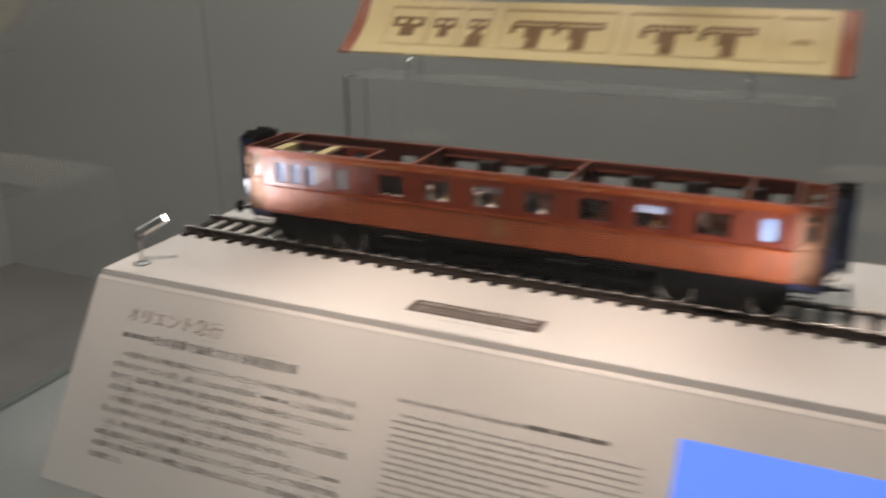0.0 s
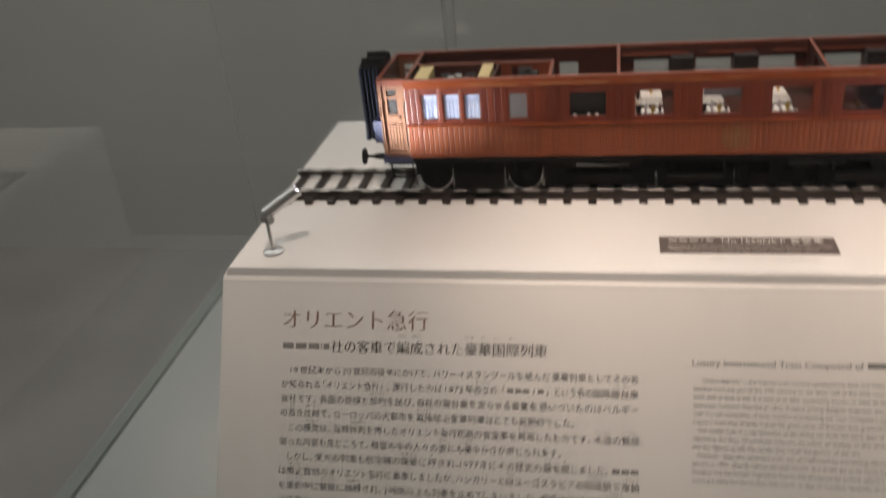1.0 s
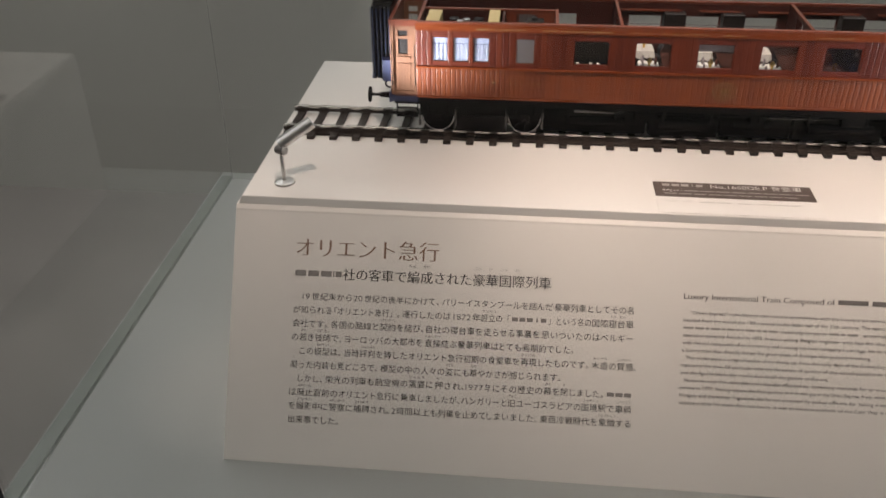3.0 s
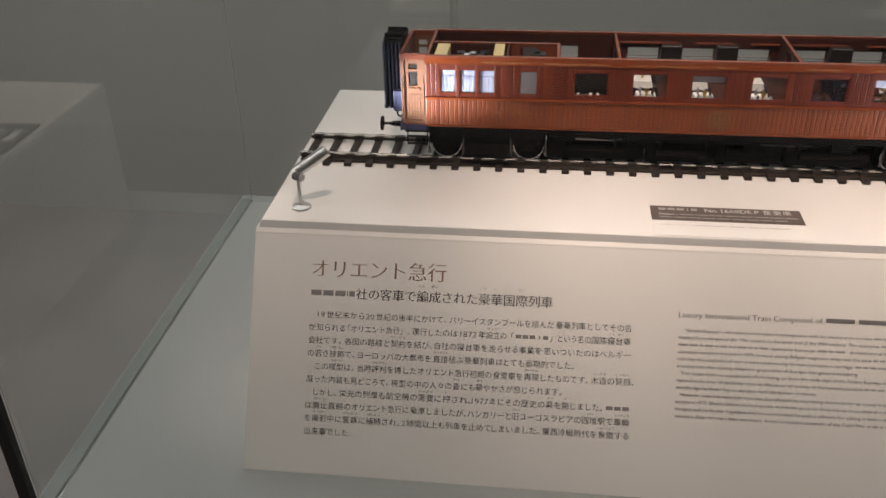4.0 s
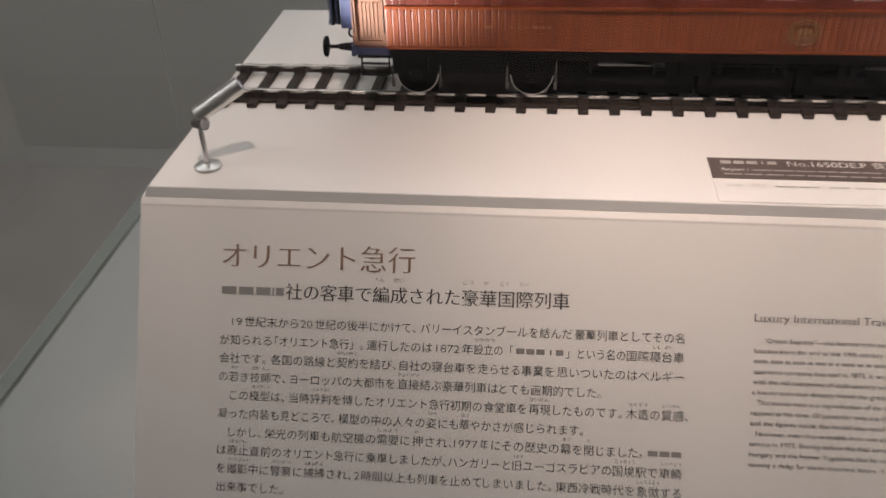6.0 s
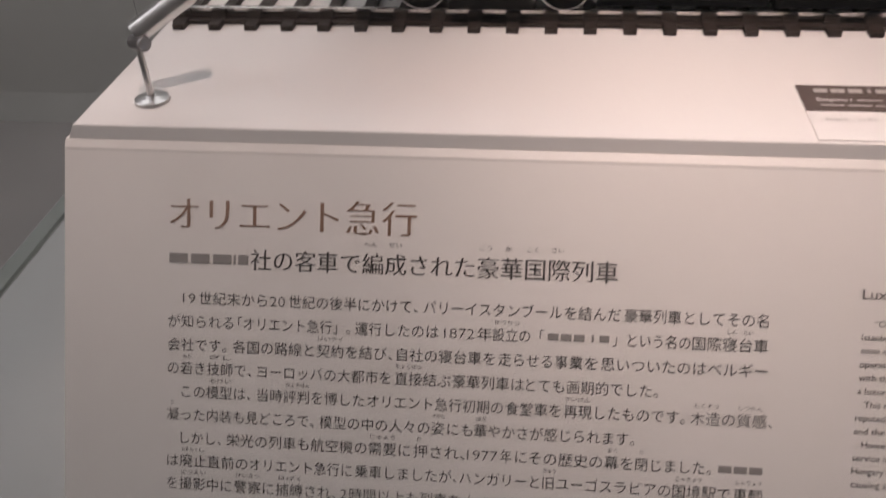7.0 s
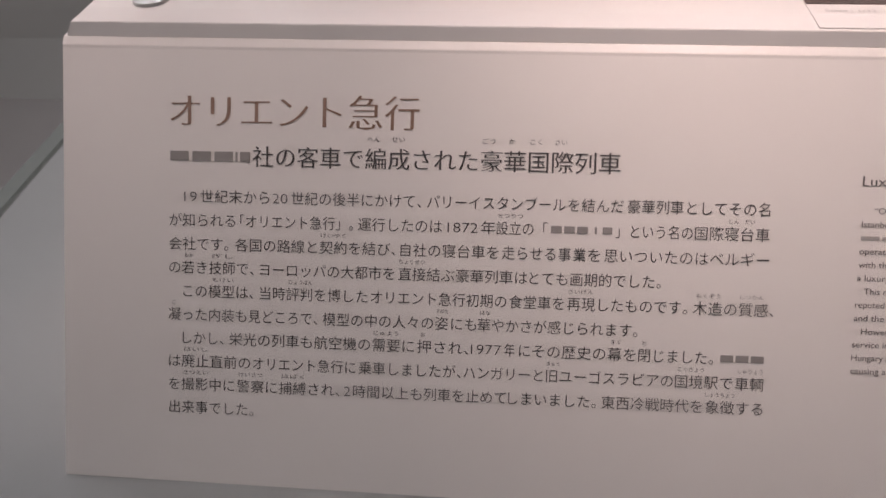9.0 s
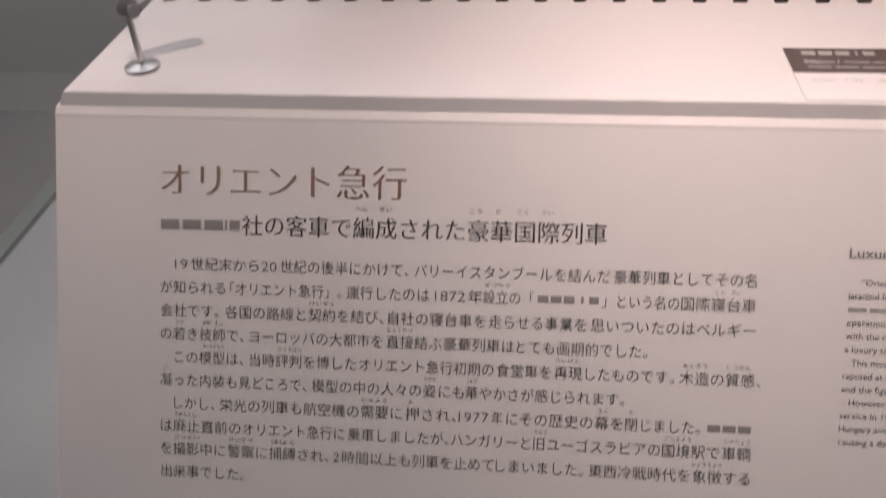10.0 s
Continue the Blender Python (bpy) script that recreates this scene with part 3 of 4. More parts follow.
def spot_lamp(x, side, throw, cone):
    """A chrome stick lamp on a round foot; side is 1 where its head points towards +x; throw and cone give its beam."""
    p = Vector((x, 0.0260, 0))
    ob = thing("spot_lamp", p, "small chrome stick spot lamp standing on the plinth", "lamp", "chrome stick lamps")
    bm = bmesh.new()
    rod(bm, p + Vector((0, 0, 0.0002)), p + Vector((0, 0, 0.0018)), 0.0089, 0.0085, 32)
    rod(bm, p + Vector((0, 0, 0.0018)), p + Vector((0, 0, 0.0034)), 0.0085, 0.0032, 32)
    part("foot", bm, CHROME, ob, smooth=True)
    bm = bmesh.new()
    top = p + Vector((-0.0006 * side, 0.001, 0.0275))
    rod(bm, p + Vector((0, 0, 0.003)), top, 0.0018, 0.0016)
    part("stem", bm, CHROME, ob, smooth=True)
    # A chrome joint: the dark that it reflects is put into a duller grey.
    bm = bmesh.new()
    rod(bm, top + Vector((-0.0040 * side, 0.0045, 0.0012)), top + Vector((0.0036 * side, -0.0010, 0.0026)), 0.0038, sides=24)
    hinge = part("hinge", bm, HINGE, ob, "chrome hinge with its dark reflection put into the grey", smooth=True)
    bm = bmesh.new()
    rod(bm, top + Vector((0.0036 * side, -0.0010, 0.0026)), top + Vector((0.0042 * side, -0.0015, 0.0027)), 0.0034, 0.0030, 24)
    part("hinge_cap", bm, STEEL, hinge, "bright round hinge cap", smooth=True)
    a = p + Vector((-0.0029 * side, 0.0050, 0.0334))
    b = a + Vector((0.0217 * side, 0.0100, 0.0133)) * 1.16
    bm = bmesh.new()
    rod(bm, a, b, 0.0056, sides=32)
    geo = [e for e in bm.edges if len(e.link_faces) == 2 and any(len(f.verts) > 4 for f in e.link_faces)]
    bmesh.ops.bevel(bm, geom=geo, offset=0.0006, segments=2, affect="EDGES")
    head = part("head", bm, CHROME, ob, smooth=True)
    way = (b - a).normalized()
    bm = bmesh.new()
    rod(bm, b + way * 0.0001, b + way * 0.0004, 0.0044, sides=24)
    part("led", bm, LED, head, "glowing white LED window")
    bm, inner = bmesh.new(), bmesh.new()
    for k in range(28):
        u, v = (way.orthogonal().normalized(), way.cross(way.orthogonal()).normalized())
        g0, g1 = 2 * math.pi * k / 28, 2 * math.pi * (k + 1) / 28
        q = [b + u * math.cos(g) * r + v * math.sin(g) * r + way * h for g, r, h in ((g0, 0.0056, 0), (g1, 0.0056, 0), (g1, 0.0056, 0.0016), (g0, 0.0056, 0.0016))]
        w = [b + u * math.cos(g) * r + v * math.sin(g) * r + way * h for g, r, h in ((g0, 0.0046, 0), (g1, 0.0046, 0), (g1, 0.0046, 0.0016), (g0, 0.0046, 0.0016))]
        for f in ((q[0], q[1], q[2], q[3]), (q[3], q[2], w[2], w[3])):
            bm.faces.new([bm.verts.new(p) for p in f])
        inner.faces.new([inner.verts.new(p) for p in w])
    bmesh.ops.remove_doubles(bm, verts=bm.verts, dist=0.00001)
    bmesh.ops.remove_doubles(inner, verts=inner.verts, dist=0.00001)
    part("collar", bm, CHROME, head, smooth=True)
    part("baffle", inner, BLACK, head, "black baffle round the LED", smooth=True)
    lamp("led_beam", "SPOT", b + way * 0.0035, p + Vector((throw * side, 0.0861, 0.090)), 3.7, (0.84, 0.97, 1.0), cone=cone, blend=1.0, soft=0.003)
    return ob


spot_lamp(0.0299, 1, 0.115, 47)
spot_lamp(0.7701, -1, 0.17, 58)

# ---- the model dining car ----
A0, A1 = 0.1345, 0.6675          # the long sides
E0, E1 = 0.1110, 0.6910          # the end walls
YN, YF = 0.1121, 0.1943
ZB, ZW, ZS, ZH, ZC, ZT = 0.0477, 0.0755, 0.0807, 0.1032, 0.1109, 0.1154
MID = (YN + YF) / 2
BIG = [(0.2708 + 0.0522 * i, 0.2708 + 0.0522 * i + 0.0311) for i in range(7)]
SMALL = [(0.1483, 0.1625), (0.1667, 0.1809), (0.1844, 0.1986)]
OPEN = SMALL + [(0.2212, 0.2376)] + BIG + [(0.6387, 0.6552)]
FAR_OPEN = OPEN[:4] + [(0.2580, 0.2765)] + OPEN[5:]
car = thing("model_dining_car", (0.4015, MID, RAILTOP), "model railway dining car in varnished teak without its roof", "model train")


def side_wall(y, s):
    """One long side; s is -1 on the side that faces -y."""
    gaps = OPEN if s < 0 else FAR_OPEN

    def lay(bm, x0, x1, z0, z1, out, thick):
        a, b = y + s * out, y + s * (out - thick)
        box(bm, x0, x1, min(a, b), max(a, b), z0, z1)

    def strip(bm, x0, x1, z0, z1, out, soft=0.0007):
        e = min(soft, (x1 - x0) * 0.3)
        shape = ((x0, -0.0002), (x0, out * 0.35), (x0 + e, out), (x1 - e, out), (x1, out * 0.35), (x1, -0.0002))
        lo = [bm.verts.new((u, y + s * v, z0)) for u, v in shape]
        hi = [bm.verts.new((u, y + s * v, z1)) for u, v in shape]
        bm.faces.new(lo), bm.faces.new(hi[::-1])
        for i in range(6):
            bm.faces.new((lo[i], hi[i], hi[(i + 1) % 6], lo[(i + 1) % 6]))

    bm = bmesh.new()
    lay(bm, A0, A1, ZB, ZW, 0, 0.0022)
    side = part("side_wall", bm, MAHOGANY, car, "varnished teak side wall")
    bm = bmesh.new()
    lay(bm, A0, A1, ZW, ZS, 0, 0.0022)
    lay(bm, A0, A1, ZH, ZC, 0, 0.0022)
    edge = A0
    for a, b in gaps + [(A1, A1)]:
        lay(bm, edge, a, ZS, ZH, 0, 0.0022)
        edge = b
    part("window_band", bm, MAHOGANY, side)
    # lower boarding of narrow upright strips
    bm = bmesh.new()
    n = 122
    w = (A1 - A0) / n
    if s < 0:
        strip(bm, 0.00004, w - 0.00004, ZB + 0.0012, ZW - 0.0006, 0.00040)
        plank = finish(bm, "strip", TEAK_PIECE)
        for i in range(n):
            ob = new("strip", plank)
            ob.parent = side
            ob.location = (A0 + w * i, 0, 0)
        n, bm = 0, bmesh.new()
    for i in range(n):
        x = A0 + w * i
        strip(bm, x + 0.0002, x + w - 0.0002, ZB + 0.0012, ZW - 0.0006, 0.0005)
    if s > 0:
        part("matchboarding", bm, TEAK, side, "narrow upright teak strips", "stuff")
    # upright boards between the windows
    bm = bmesh.new()
    edge = A0
    for a, b in gaps + [(A1, A1)]:
        gap = a - edge
        k = max(1, round(gap / 0.0052))
        for i in range(k):
            u = edge + gap * i / k
            strip(bm, u + 0.0001, u + gap / k - 0.0001, ZW + 0.001, ZC - 0.0016, 0.00022, 0.0005)
            if s < 0:
                part("board", bm, TEAK_BOARD, side)
                bm = bmesh.new()
        edge = b
    if s > 0:
        part("upright_boards", bm, TEAK, side, "upright teak boards between windows", "stuff")
    bm = bmesh.new()
    lay(bm, A0 - 0.0006, A1 + 0.0006, ZW - 0.0006, ZW + 0.0012, 0.0018, 0.002)
    part("waist_rail", bm, TEAK_LONG, side)
    bm = bmesh.new()
    lay(bm, A0 - 0.0004, A1 + 0.0004, ZC - 0.0022, ZT - 0.0006, 0.0011, 0.0032)
    part("letter_board", bm, TEAK_LONG, side)
    bm = bmesh.new()
    lay(bm, A0, A1, ZB - 0.0004, ZB + 0.001, 0.0012, 0.002)
    part("bottom_rail", bm, TEAK_LONG, side)
    # gilt lettering as bars
    bm = bmesh.new()
    r = random.Random(9)
    for x, end, high in ((0.187, 0.229, 0.0009), (0.2436, 0.302, 0.0011), (0.3173, 0.335, 0.0008), (0.343, 0.381, 0.0008), (0.3938, 0.412, 0.0009), (0.47, 0.50, 0.0008), (0.53, 0.60, 0.0008)):
        while x < end:
            w = r.uniform(0.0005, 0.0017)
            lay(bm, x, x + w, ZC + 0.0001 - high / 2, ZC + 0.0001 + high / 2 - r.uniform(0, 0.0003), 0.0013, 0.0003)
            x += w + r.uniform(0.0007, 0.0012)
    for x, w in ((0.2005, 0.004), (0.2165, 0.002), (0.2215, 0.002), (0.2265, 0.002), (0.2315, 0.003), (0.2365, 0.003), (0.2415, 0.002)):
        lay(bm, x, x + w, 0.0628, 0.0634, 0.0011, 0.0004)
    part("gilt_lettering", bm, GILT, side, "gilt lettering too small to read", "stuff")
    for k, (a, b) in enumerate(gaps):
        bm = bmesh.new()
        t = 0.0006 if k < 4 else 0.0010
        for d in ((a, a + t, ZS, ZH), (b - t, b, ZS, ZH), (a + t, b - t, ZS, ZS + t), (a + t, b - t, ZH - t, ZH)):
            lay(bm, *d, -0.0003, 0.0014)
        win = part("window", bm, TEAK if k < 4 else MAHOGANY, side, "window with a dark wooden frame")
        if k == 3 or (s > 0 and k < 3):
            bm = bmesh.new()
            lay(bm, a + t, b - t, ZS + t, ZH - t, -0.0008, 0.0005)
            part("pane", bm, FROSTED, win, "frosted grey pane")
        elif s < 0:
            bm = bmesh.new()
            lay(bm, a + t, b - t, ZS + t, ZH - t, -0.0008, 0.0004)
            part("pane", bm, DIM_PANE if k in (8, 10) else PANE, win, "pane with reflection and dimness put into its tint" if k in (8, 10) else "").visible_shadow = False
        if k < 3 and s < 0:
            bm = bmesh.new()
            folds = 14
            for i in range(folds):
                u = a + (b - a) * i / folds
                rod(bm, (u + 0.0004, y + 0.0024, ZS), (u + 0.0004, y + 0.0024, ZH), 0.0006, sides=6)
            part("curtain", bm, CURTAIN, win, "pale blue-white gathered curtain")
            bm = bmesh.new()
            for i in range(4):
                u = a + (b - a) * (i + 0.7) / 4.4
                rod(bm, (u, y + 0.0014, ZS), (u, y + 0.0014, 0.0970), 0.00028, sides=6)
            rod(bm, (a, y + 0.0014, 0.0970), (b, y + 0.0014, 0.0970), 0.0003, sides=6)
            part("window_bars", bm, NAVY, win, "thin dark guard bars")
        if k in (9, 11) and s < 0:
            bm = bmesh.new()
            lay(bm, a + t, b - t, 0.0950 if k == 9 else ZS + t, ZH - t, -0.0022, 0.0005)
            part("blind", bm, BLIND if k == 11 else CURTAIN, win, "pale blue half-drawn blind")
    return side


near = side_wall(YN, -1)
far = side_wall(YF, 1)

# oval crest on the near side
bm = bmesh.new()
for sx, sz in ((0.0098, 0.0080), (0.0074, 0.0058)):
    one = bmesh.new()
    ring(one, (0, 0, 0), (0, -1, 0), 1.0, 0.05, 40, 6)
    for v in one.verts:
        v.co = Vector((v.co.x * sx, v.co.y * 0.006, v.co.z * sz))
    loop = bpy.data.meshes.new("loop")
    one.to_mesh(loop), one.free()
    bm.from_mesh(loop)
    bpy.data.meshes.remove(loop)
for x, z, a, b in ((-0.0030, 0.0003, 0.0013, 0.0026), (0.0030, 0.0003, 0.0013, 0.0026), (0, -0.0035, 0.0036, 0.0006), (0, 0.0004, 0.0012, 0.0030)):
    ball(bm, (x, 0, z), a, 0.0004, b, 10)
bmesh.ops.translate(bm, vec=(0.4028, YN - 0.0012, 0.0617), verts=bm.verts)
part("crest", bm, CREST, near, "oval gilt crest")

# ends with doors, bellows and buffers


def car_end(x, s):
    """s is -1 at the end that faces -x."""
    a, b = (E0, A0) if s < 0 else (A1, E1)
    bm = bmesh.new()
    box(bm, min(x, x - s * 0.0022), max(x, x - s * 0.0022), YN + 0.0045, YF - 0.0045, ZB, ZC)
    end = part("end_wall", bm, MAHOGANY, car, "teak end wall with a gangway")
    for y, q in ((YN + 0.0035, -1), (YF - 0.0035, 1)):
        bm = bmesh.new()
        y0, y1 = min(y, y - q * 0.002), max(y, y - q * 0.002)
        m0, m1 = a + (b - a) * 0.30, a + (b - a) * 0.66
        for d in ((a, b, ZB, 0.0840), (a, m0, 0.0840, ZC), (m1, b, 0.0840, ZC), (m0, m1, 0.0840, 0.0852), (m0, m1, 0.0992, 0.1015), (m0, m1, 0.1068, ZC)):
            box(bm, d[0], d[1], y0, y1, d[2], d[3])
        door = part("door", bm, LIGHT_TEAK, end, "varnished light teak door")
        bm = bmesh.new()
        box(bm, m0, m1, y - q * 0.0016 - 0.0002, y - q * 0.0016 + 0.0002, 0.0852, 0.1068)
        part("door_window", bm, LEATHER if q < 0 else PANE, door, "dark door window" if q < 0 else "clear door window")
        bm = bmesh.new()
        w = (b - a - 0.008) / 6
        for i in range(6):
            u = a + 0.005 + w * i
            box(bm, u + 0.0003, u + w - 0.0003, y + q * 0.0001, y + q * 0.0008, ZB + 0.006, 0.0775)
        for u in (a, b - 0.0032):
            box(bm, u, u + 0.0032, y + q * 0.0001, y + q * 0.0016, ZB + 0.001, ZC)
        box(bm, a + 0.0032, b - 0.0032, y + q * 0.0001, y + q * 0.0014, ZB + 0.001, ZB + 0.004)
        box(bm, a + 0.006, b - 0.006, y + q * 0.0001, y + q * 0.0012, 0.0805, 0.0835)
        part("door_boarding", bm, LIGHT_TEAK, door, "light teak door frame and strips", "stuff")
        for u in (a + 0.0016, b - 0.0014):
            bm = bmesh.new()
            rod(bm, (u, y + q * 0.0034, 0.058), (u, y + q * 0.0034, 0.095), 0.00045, sides=8)
            for z in (0.058, 0.095):
                rod(bm, (u, y + q * 0.0034, z), (u, y, z), 0.0004, sides=6)
            part("grab_rail", bm, BRASS if q > 0 else FRAME_BLACK, door, smooth=True)
        bm = bmesh.new()
        box(bm, a - 0.001, b + 0.001, y0 - 0.0006, y1 + 0.0006, 0.0410, ZB - 0.0004, 0.0006)
        part("blue_sill", bm, NAVY, door, "blue painted sill under the door")
    # gangway bellows
    g0, g1 = x + s * 0.0185, x + s * 0.0005
    bm = bmesh.new()
    n = 5
    for i in range(n):
        u0, u1 = g0 + (g1 - g0) * i / n, g0 + (g1 - g0) * (i + 0.8) / n
        w = 0.0235 if i % 2 == 0 else 0.0222
        box(bm, min(u0, u1), max(u0, u1), MID - w, MID + w, 0.0565, 0.1225 if i % 2 == 0 else 0.1212, 0.0007)
    bellows = part("bellows", bm, BELLOWS, car, "dark blue-black ribbed gangway bellows")
    bm = bmesh.new()
    for i in range(10):
        y = MID - 0.0235 + 0.00522 * i
        rod(bm, (g0 + s * 0.0004, y, 0.057), (g0 + s * 0.0004, y, 0.1215), 0.0003, sides=6)
    for i in range(5):
        u = g0 + (g1 - g0) * (i + 0.4) / 5
        for y in (MID - 0.0240, MID + 0.0240):
            rod(bm, (u, y, 0.058), (u, y, 0.1205), 0.0003, sides=6)
    for i in range(3):
        rod(bm, (g0 + s * 0.001, MID - 0.0235, 0.0575 + 0.001 * i), (g0 + s * 0.001, MID + 0.0235, 0.0575 + 0.001 * i), 0.0004, sides=6)
    part("ribs", bm, RIB, bellows, "blue ribs", "stuff")
    bm = bmesh.new()
    rod(bm, (g0, MID - 0.010, 0.1250), (g1, MID - 0.010, 0.1250), 0.002, sides=12)
    rod(bm, (g0, MID + 0.010, 0.1250), (g1, MID + 0.010, 0.1250), 0.002, sides=12)
    box(bm, min(g0, g1), max(g0, g1), MID - 0.018, MID + 0.018, 0.1215, 0.1238, 0.0006)
    part("bellows_cover", bm, FRAME_BLACK, bellows)
    bm = bmesh.new()
    box(bm, min(x + s * 0.0002, x + s * 0.0085), max(x + s * 0.0002, x + s * 0.0085), YN + 0.0065, MID - 0.0255, 0.0585, 0.0785, 0.0006)
    part("blue_box", bm, NAVY, end, "blue painted box")
    # buffer beam and buffers
    bm = bmesh.new()
    box(bm, min(x, x + s * 0.003), max(x, x + s * 0.003), YN + 0.006, YF - 0.006, 0.0390, ZB - 0.0002, 0.0005)
    beam = part("buffer_beam", bm, NAVY, car, "blue buffer beam")
    for y in (MID - 0.0300, MID + 0.0300):
        bm = bmesh.new()
        rod(bm, (x + s * 0.003, y, 0.0440), (x + s * 0.012, y, 0.0440), 0.0030, 0.0022)
        rod(bm, (x + s * 0.012, y, 0.0440), (x + s * 0.0205, y, 0.0440), 0.0013)
        rod(bm, (x + s * 0.0205, y, 0.0440), (x + s * 0.0222, y, 0.0440), 0.0072, 0.0068, 28)
        part("buffer", bm, FRAME_BLACK, beam, "black round buffer", smooth=True)
    bm = bmesh.new()
    ring(bm, (x + s * 0.008, MID, 0.0430), (0, 1, 0), 0.0035, 0.0009, 16, 6)
    box(bm, min(x, x + s * 0.005), max(x, x + s * 0.005), MID - 0.0012, MID + 0.0012, 0.0445, 0.0475)
    part("coupling", bm, FRAME_BLACK, beam)
    return end


car_end(E0, -1)
car_end(E1, 1)

# red-brown rim round the open top
bm = bmesh.new()
for y in (YN, YF):
    q = -1 if y == YN else 1
    box(bm, A0, A1, min(y + q * 0.0014, y - q * 0.0026), max(y + q * 0.0014, y - q * 0.0026), ZT - 0.0006, ZT + 0.0012, 0.0004)
for x, a, s in ((E0, A0, 1), (E1, A1, -1)):
    box(bm, min(x - s * 0.0008, x + s * 0.0026), max(x - s * 0.0008, x + s * 0.0026), YN + 0.004, YF - 0.004, ZC, ZT + 0.001, 0.0004)
    for y in (YN, YF):
        q = 1 if y == YN else -1
        box(bm, min(x, a), max(x, a), min(y + q * 0.002, y + q * 0.0056), max(y + q * 0.002, y + q * 0.0056), ZC, ZT + 0.001, 0.0004)
part("top_rim", bm, RIM, car, "red-brown rim of the open top")

# dark panelling inside the long sides
for y, s in ((YN + 0.0023, 1), (YF - 0.0023, -1)):
    bm = bmesh.new()
    y0, y1 = min(y, y + s * 0.0008), max(y, y + s * 0.0008)
    gaps = OPEN if s > 0 else FAR_OPEN
    box(bm, A0, A1, y0, y1, ZB, ZS)
    box(bm, A0, A1, y0, y1, ZH, ZT - 0.0012)
    edge = A0
    for a, b in gaps + [(A1, A1)]:
        box(bm, edge, a, y0, y1, ZS, ZH)
        edge = b
    part("inner_lining", bm, DARKWOOD, car, "dark mahogany inner panelling")
for i in range(1, 7):
    if i == 3:
        continue
    a, b = BIG[i][1] - 0.004, BIG[i][1] + 0.0205
    bm = bmesh.new()
    box(bm, a + 0.004, b - 0.001, YF - 0.017, YF - 0.0033, ZB + 0.001, 0.1085, 0.001)
    divider = part("booth_divider", bm, LEATHER, car, "black upholstered booth divider")
    # The highlight on the divider's top edge, put in as a pale strip.
    bm = bmesh.new()
    box(bm, a + 0.0045, b - 0.0015, YF - 0.0174, YF - 0.0164, 0.1080, 0.1090, 0.0003)
    part("cap_rail", bm, HINGE, divider, "pale strip for the highlight along the divider top")
for a, b in BIG[1:]:
    bm = bmesh.new()
    for z in (0.0925, 0.0950):
        rod(bm, (a - 0.001, YF - 0.0042, z), (b + 0.001, YF - 0.0042, z), 0.0005, sides=8)
    part("window_rail", bm, HINGE, car, "thin metal rails across a far window", smooth=True)
for a, b in ((0.3125, 0.3700), (0.3865, 0.4225), (0.4390, 0.4645), (0.4705, 0.5275), (0.5440, 0.5795), (0.5965, 0.6215)):
    bm = bmesh.new()
    box(bm, a, b, YF - 0.0075, YF - 0.0033, 0.1078, 0.1088, 0.0003)
    box(bm, a, b, YF - 0.0080, YF - 0.0074, 0.1080, 0.1098, 0.0002)
    for x in (a + 0.004, b - 0.004):
        rod(bm, (x, YF - 0.0070, 0.1080), (x, YF - 0.0033, 0.1045), 0.0004, sides=6)
    part("luggage_rack", bm, RIM, car, "red-brown luggage rack along the inner wall")
# floor, partitions and underframe
one_box("car_floor", INNER, car, E0 + 0.003, E1 - 0.003, YN + 0.0028, YF - 0.0028, ZB - 0.0012, ZB + 0.0012)
for x in (A0 + 0.001, 0.2550, 0.3095, 0.4665, 0.6230, A1 - 0.003):
    bm = bmesh.new()
    back = MID + 0.0070 if x == 0.2550 else YF
    if x in (0.4665, 0.3095, 0.6230):
        gap = 0.011
        box(bm, x, x + 0.002, YN + 0.0034, MID - gap, ZB + 0.001, ZT - 0.0042)
        box(bm, x, x + 0.002, MID + gap, YF - 0.0034, ZB + 0.001, ZT - 0.0042)
        box(bm, x, x + 0.002, YN + 0.0034, YF - 0.0034, ZT - 0.0040, ZT - 0.0008)
    else:
        box(bm, x, x + 0.002, YN + 0.0034, back - 0.0034, ZB + 0.001, ZT - 0.0008)
    part("partition", bm, DARKWOOD, car, "dark mahogany cross partition")
    one_box("partition_rail", RIM, car, x - 0.0004, x + 0.0024, YN + 0.0034, back - 0.0034, ZT - 0.0006, ZT + 0.0011, 0.0003)
bm = bmesh.new()
box(bm, A0 + 0.003, 0.2110, MID + 0.001, MID + 0.003, ZB + 0.001, ZT - 0.0010)
box(bm, 0.2085, 0.2105, YN + 0.0024, MID + 0.001, ZB + 0.001, ZT - 0.001)
part("corridor_wall", bm, DARKWOOD, car, "dark mahogany corridor wall")
# Lighter than the corridor wall: the light on its wood is in the colour.
bm = bmesh.new()
for a, b, lo, hi in ((0.2112, 0.2203, ZB + 0.001, ZT - 0.001), (0.2385, 0.2548, ZB + 0.001, ZT - 0.001), (0.2203, 0.2385, ZB + 0.001, 0.0860), (0.2203, 0.2385, 0.1122, ZT - 0.001)):
    box(bm, a, b, MID + 0.001, MID + 0.003, lo, hi)
part("pantry_wall", bm, RIM, car, "red-brown pantry wall with a hatch")
one_box("corridor_rail", RIM, car, A0 + 0.0032, 0.2546, MID + 0.0004, MID + 0.0036, ZT - 0.0008, ZT + 0.0008, 0.0003)
bm = bmesh.new()
for y in (YN + 0.003, YF - 0.006):
    box(bm, E0 + 0.002, E1 - 0.002, y, y + 0.003, 0.0390, ZB - 0.0006, 0.0004)
box(bm, 0.145, 0.66, YN + 0.012, YF - 0.012, 0.0425, ZB - 0.001)
